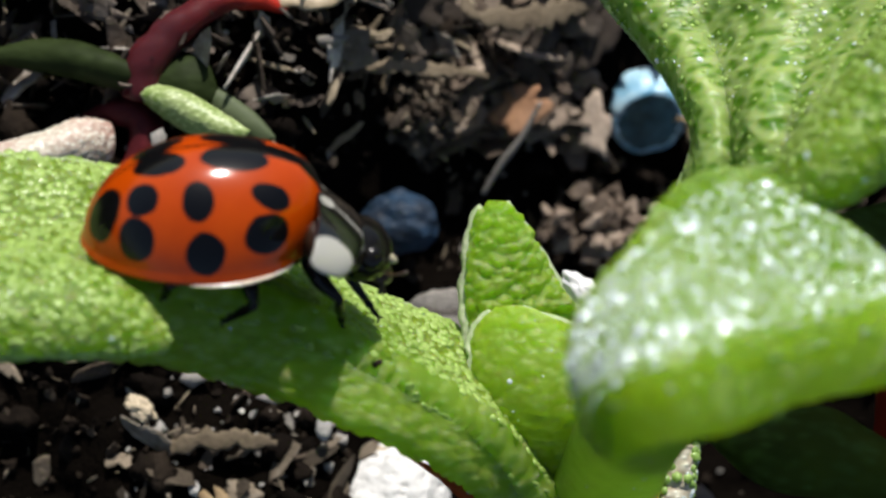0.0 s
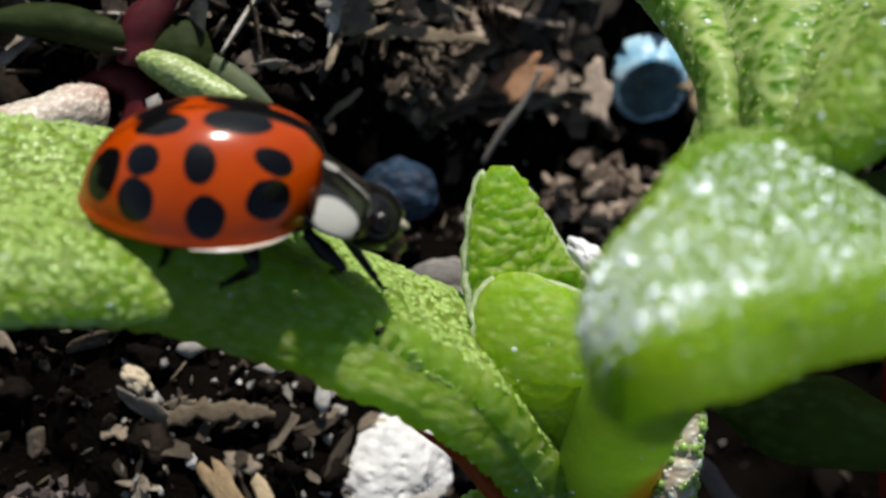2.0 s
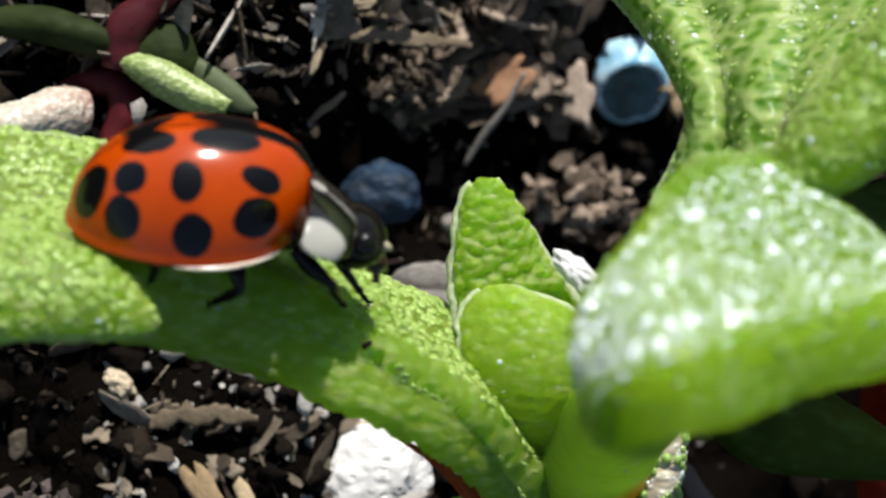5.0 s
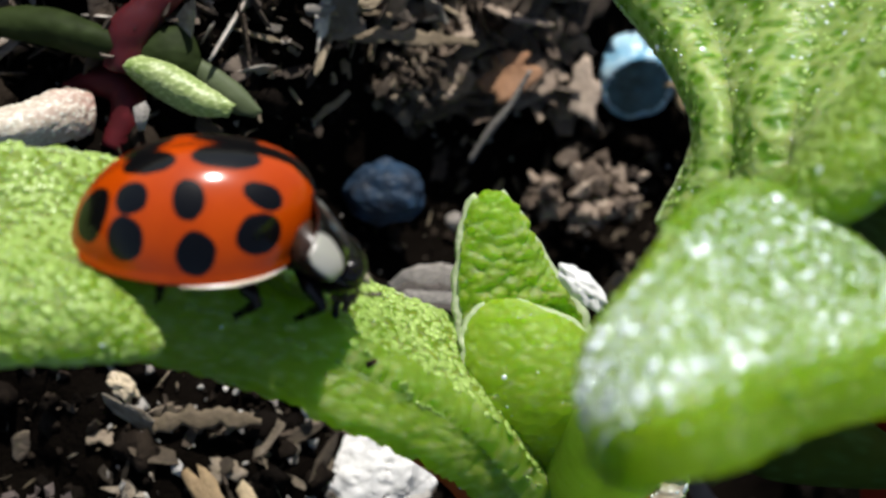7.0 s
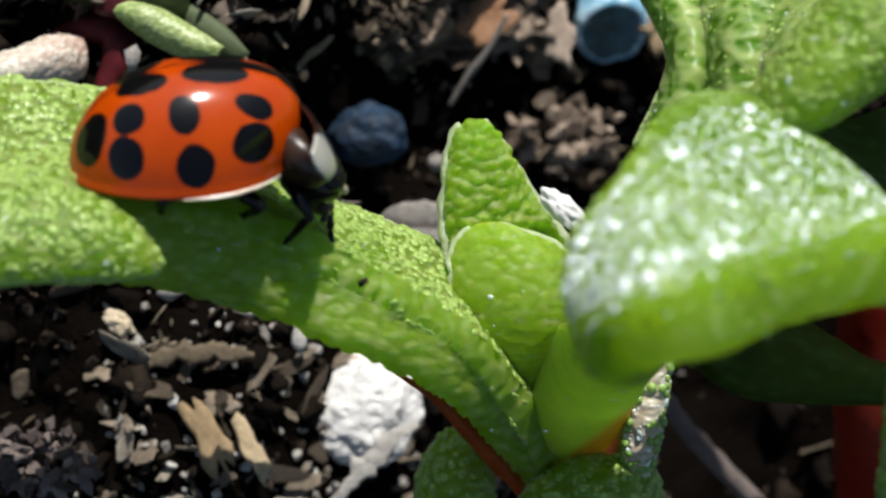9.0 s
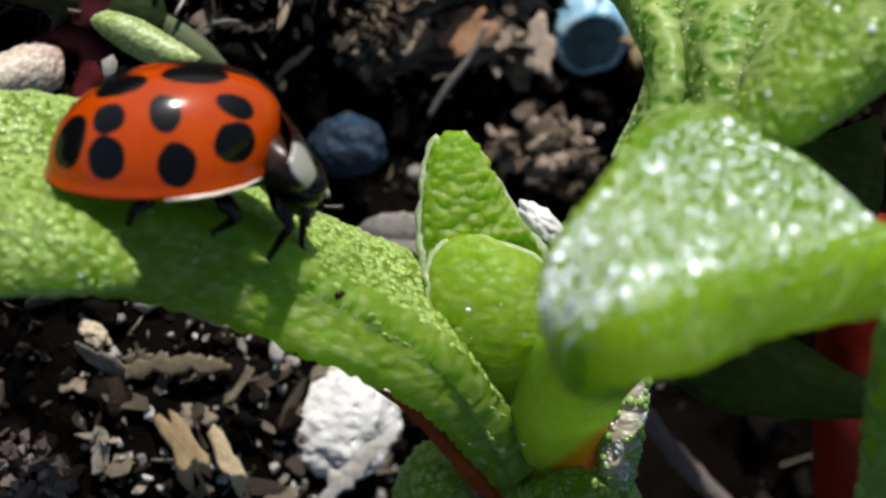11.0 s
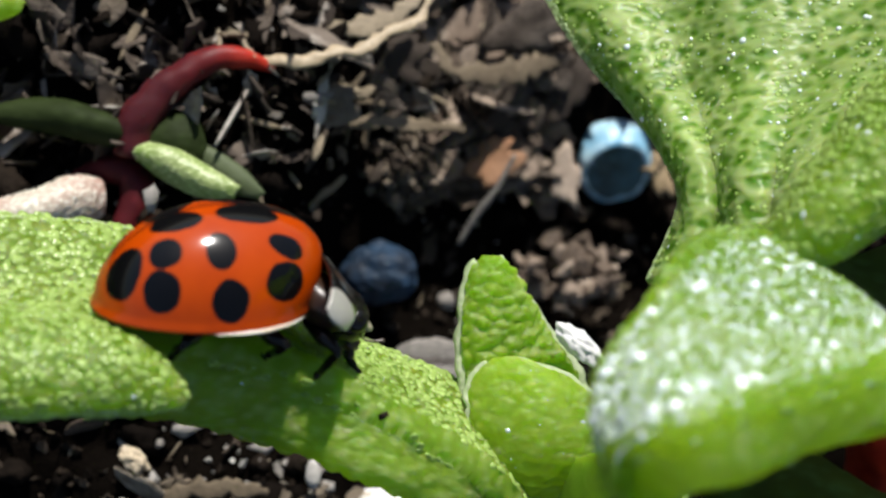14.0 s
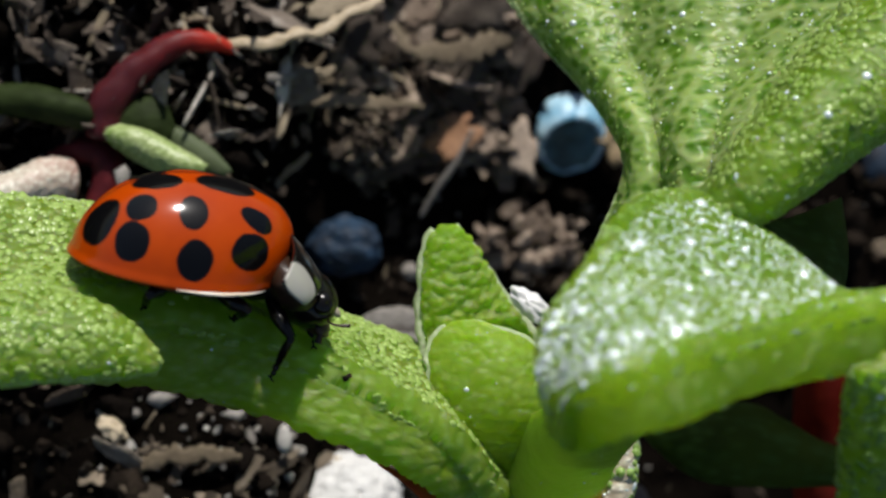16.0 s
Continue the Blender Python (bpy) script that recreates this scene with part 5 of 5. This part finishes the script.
def motions():
    """Every part that moves, from the first second to the last."""
    body = [
        (0, -5.507, 1.557, 3.070, 10.0, 4.6, -0.5),
        (0.5, -5.448, 1.581, 3.056, 8.8, 6.4, 0.0),
        (1, -5.467, 1.595, 3.058, 8.5, 6.1, 0.0),
        (1.5, -5.489, 1.642, 3.013, 7.9, 7.3, -0.6),
        (2, -5.501, 1.574, 2.945, 8.3, 6.4, -0.6),
        (2.5, -5.414, 1.545, 2.997, 7.2, 6.3, 0.4),
        (3, -5.350, 1.611, 3.025, 6.1, 6.1, 1.2),
        (3.5, -5.447, 1.634, 3.046, 5.7, 1.6, 1.9),
        (4, -5.475, 1.562, 3.020, 5.8, 2.8, 0.4),
        (4.5, -5.473, 1.535, 3.025, 6.3, 5.2, -1.0),
        (5, -5.505, 1.491, 3.074, 7.7, 5.9, -2.0),
        (7.5, -5.548, 1.431, 2.879, 8.8, 3.8, -7.5),
        (8, -5.611, 1.467, 2.868, 10.3, 3.4, -7.6),
        (8.5, -5.617, 1.504, 2.876, 11.4, 4.1, -7.4),
        (9, -5.622, 1.564, 2.905, 13.4, 2.7, -8.4),
        (11.3, -5.514, 1.702, 3.007, 15.1, 4.6, -13.7),
        (11.5, -5.506, 1.721, 3.033, 15.2, 4.9, -13.8),
        (12, -5.592, 1.696, 3.013, 17.1, 4.5, -15.2),
        (12.5, -5.681, 1.731, 3.034, 19.1, 3.6, -16.5),
        (13, -5.665, 1.622, 3.075, 19.3, 6.4, -16.6),
        (13.5, -5.749, 1.551, 3.141, 20.4, 7.8, -17.5),
        (14, -5.703, 1.406, 3.041, 19.4, 9.9, -11.3),
        (14.5, -5.661, 1.431, 3.056, 16.3, 10.2, -9.3),
        (15, -5.914, 1.462, 3.005, 18.5, 8.7, -9.5),
        (15.5, -5.922, 1.428, 3.037, 16.2, 10.5, -13.7),
        (16, -5.662, 1.538, 3.051, 9.8, 17.1, -15.7),
    ]
    walk(beetle, [(t, beetle_pose(*row)) for t, *row in body])
    # the shield and head dip, lift and turn: yaw, pitch, roll
    nod = [(0, -3.3, 33.7, -14.3), (1, -5, 31, -17), (2, -6.9, 26.8, -20.4), (3.5, -6, 28.8, -20.4), (5, -4.6, 30.9, -17.5), (7.3, 0, 53, -18), (8, 1, 57, -19.5), (9, 1.3, 58.3, -19.8),
           (11.3, 10, 54, -5), (12.5, 12.8, 52.2, 0.8), (13.5, 7, 48, -2), (14.5, 0, 44, -6.1), (15.5, -1, 42, -7.5), (16, -1.7, 40.3, -8.1)]
    walk(neck, [(t, Matrix.Translation(Vector((2.294, -0.025, 1.216)) * MM) @ Matrix.Rotation(radians(yaw), 4, "Z") @ Matrix.Rotation(radians(pitch), 4, "Y") @ Matrix.Rotation(radians(roll), 4, "X"))
                for t, yaw, pitch, roll in nod])
    # where each foot is set down, in body space (mm)
    steps = {
        "front_near": [(0, 2.94, -0.68, -2.19), (1, 2.9, -0.5, -2.0), (2, 2.78, -0.1, -1.94), (3.5, 3.0, 0.1, -2.3), (5, 3.36, -0.38, -2.24), (7.3, 1.9, -0.64, -1.7), (7.5, 1.83, -0.64, -1.67), (9, 1.79, -0.86, -2.11),
                       (11.3, 1.9, -0.7, -2.4), (12.5, 2.0, -0.66, -2.5), (13.5, 2.1, -0.7, -2.2), (14.5, 2.25, -0.76, -1.87), (16, 2.44, -0.82, -2.40)],
        "front_far": [(0, 4.15, -0.10, -2.85), (2, 4.21, -0.16, -2.67), (3.5, 4.05, 0.5, -2.9), (5, 3.99, 0.21, -2.58), (7.5, 2.73, -0.5, -2.23), (9, 3.01, -0.5, -2.38), (12.5, 2.74, -0.07, -2.35), (14.5, 3.95, -0.5, -2.25), (16, 3.47, -0.40, -1.70)],
        "middle_near": [(0, 0.20, -1.22, -1.57), (2, 0.24, -1.30, -1.44), (3.5, 0.18, -1.34, -1.60), (5, 0.24, -1.20, -1.56), (7.5, 0.8, -0.9, -1.4), (9, 0.93, -0.75, -1.26), (11.5, 0.6, -0.8, -1.5), (12.5, 0.52, -0.80, -1.54), (14.5, 1.13, -0.70, -1.12), (16, 1.26, -0.60, -1.06)],
        "hind_near": [(0, -1.08, -1.10, -0.95), (3.5, -1.05, -1.30, -0.95), (9, -0.95, -1.0, -0.85), (12.5, -1.35, -0.80, -1.12), (16, -0.97, -0.85, -0.95)],
        "middle_far": [(0, 0.9, 1.5, -1.4), (5, 1.0, 1.5, -1.4), (9, 0.7, 1.5, -1.5), (12.5, 1.0, 1.5, -1.5), (16, 0.9, 1.5, -1.4)],
        "hind_far": [(0, -1.2, 1.5, -1.0), (5, -1.25, 1.5, -1.0), (9, -1.1, 1.5, -1.1), (12.5, -1.2, 1.5, -1.1), (16, -1.1, 1.5, -1.0)],
    }
    for key, rows in steps.items():
        posed = [(t, *leg_poses(key, foot)) for t, *foot in rows]
        leg, shin = LEGS[key]
        walk(leg, [(t, upper) for t, upper, _ in posed])
        walk(shin, [(t, lower) for t, _, lower in posed])


motions()
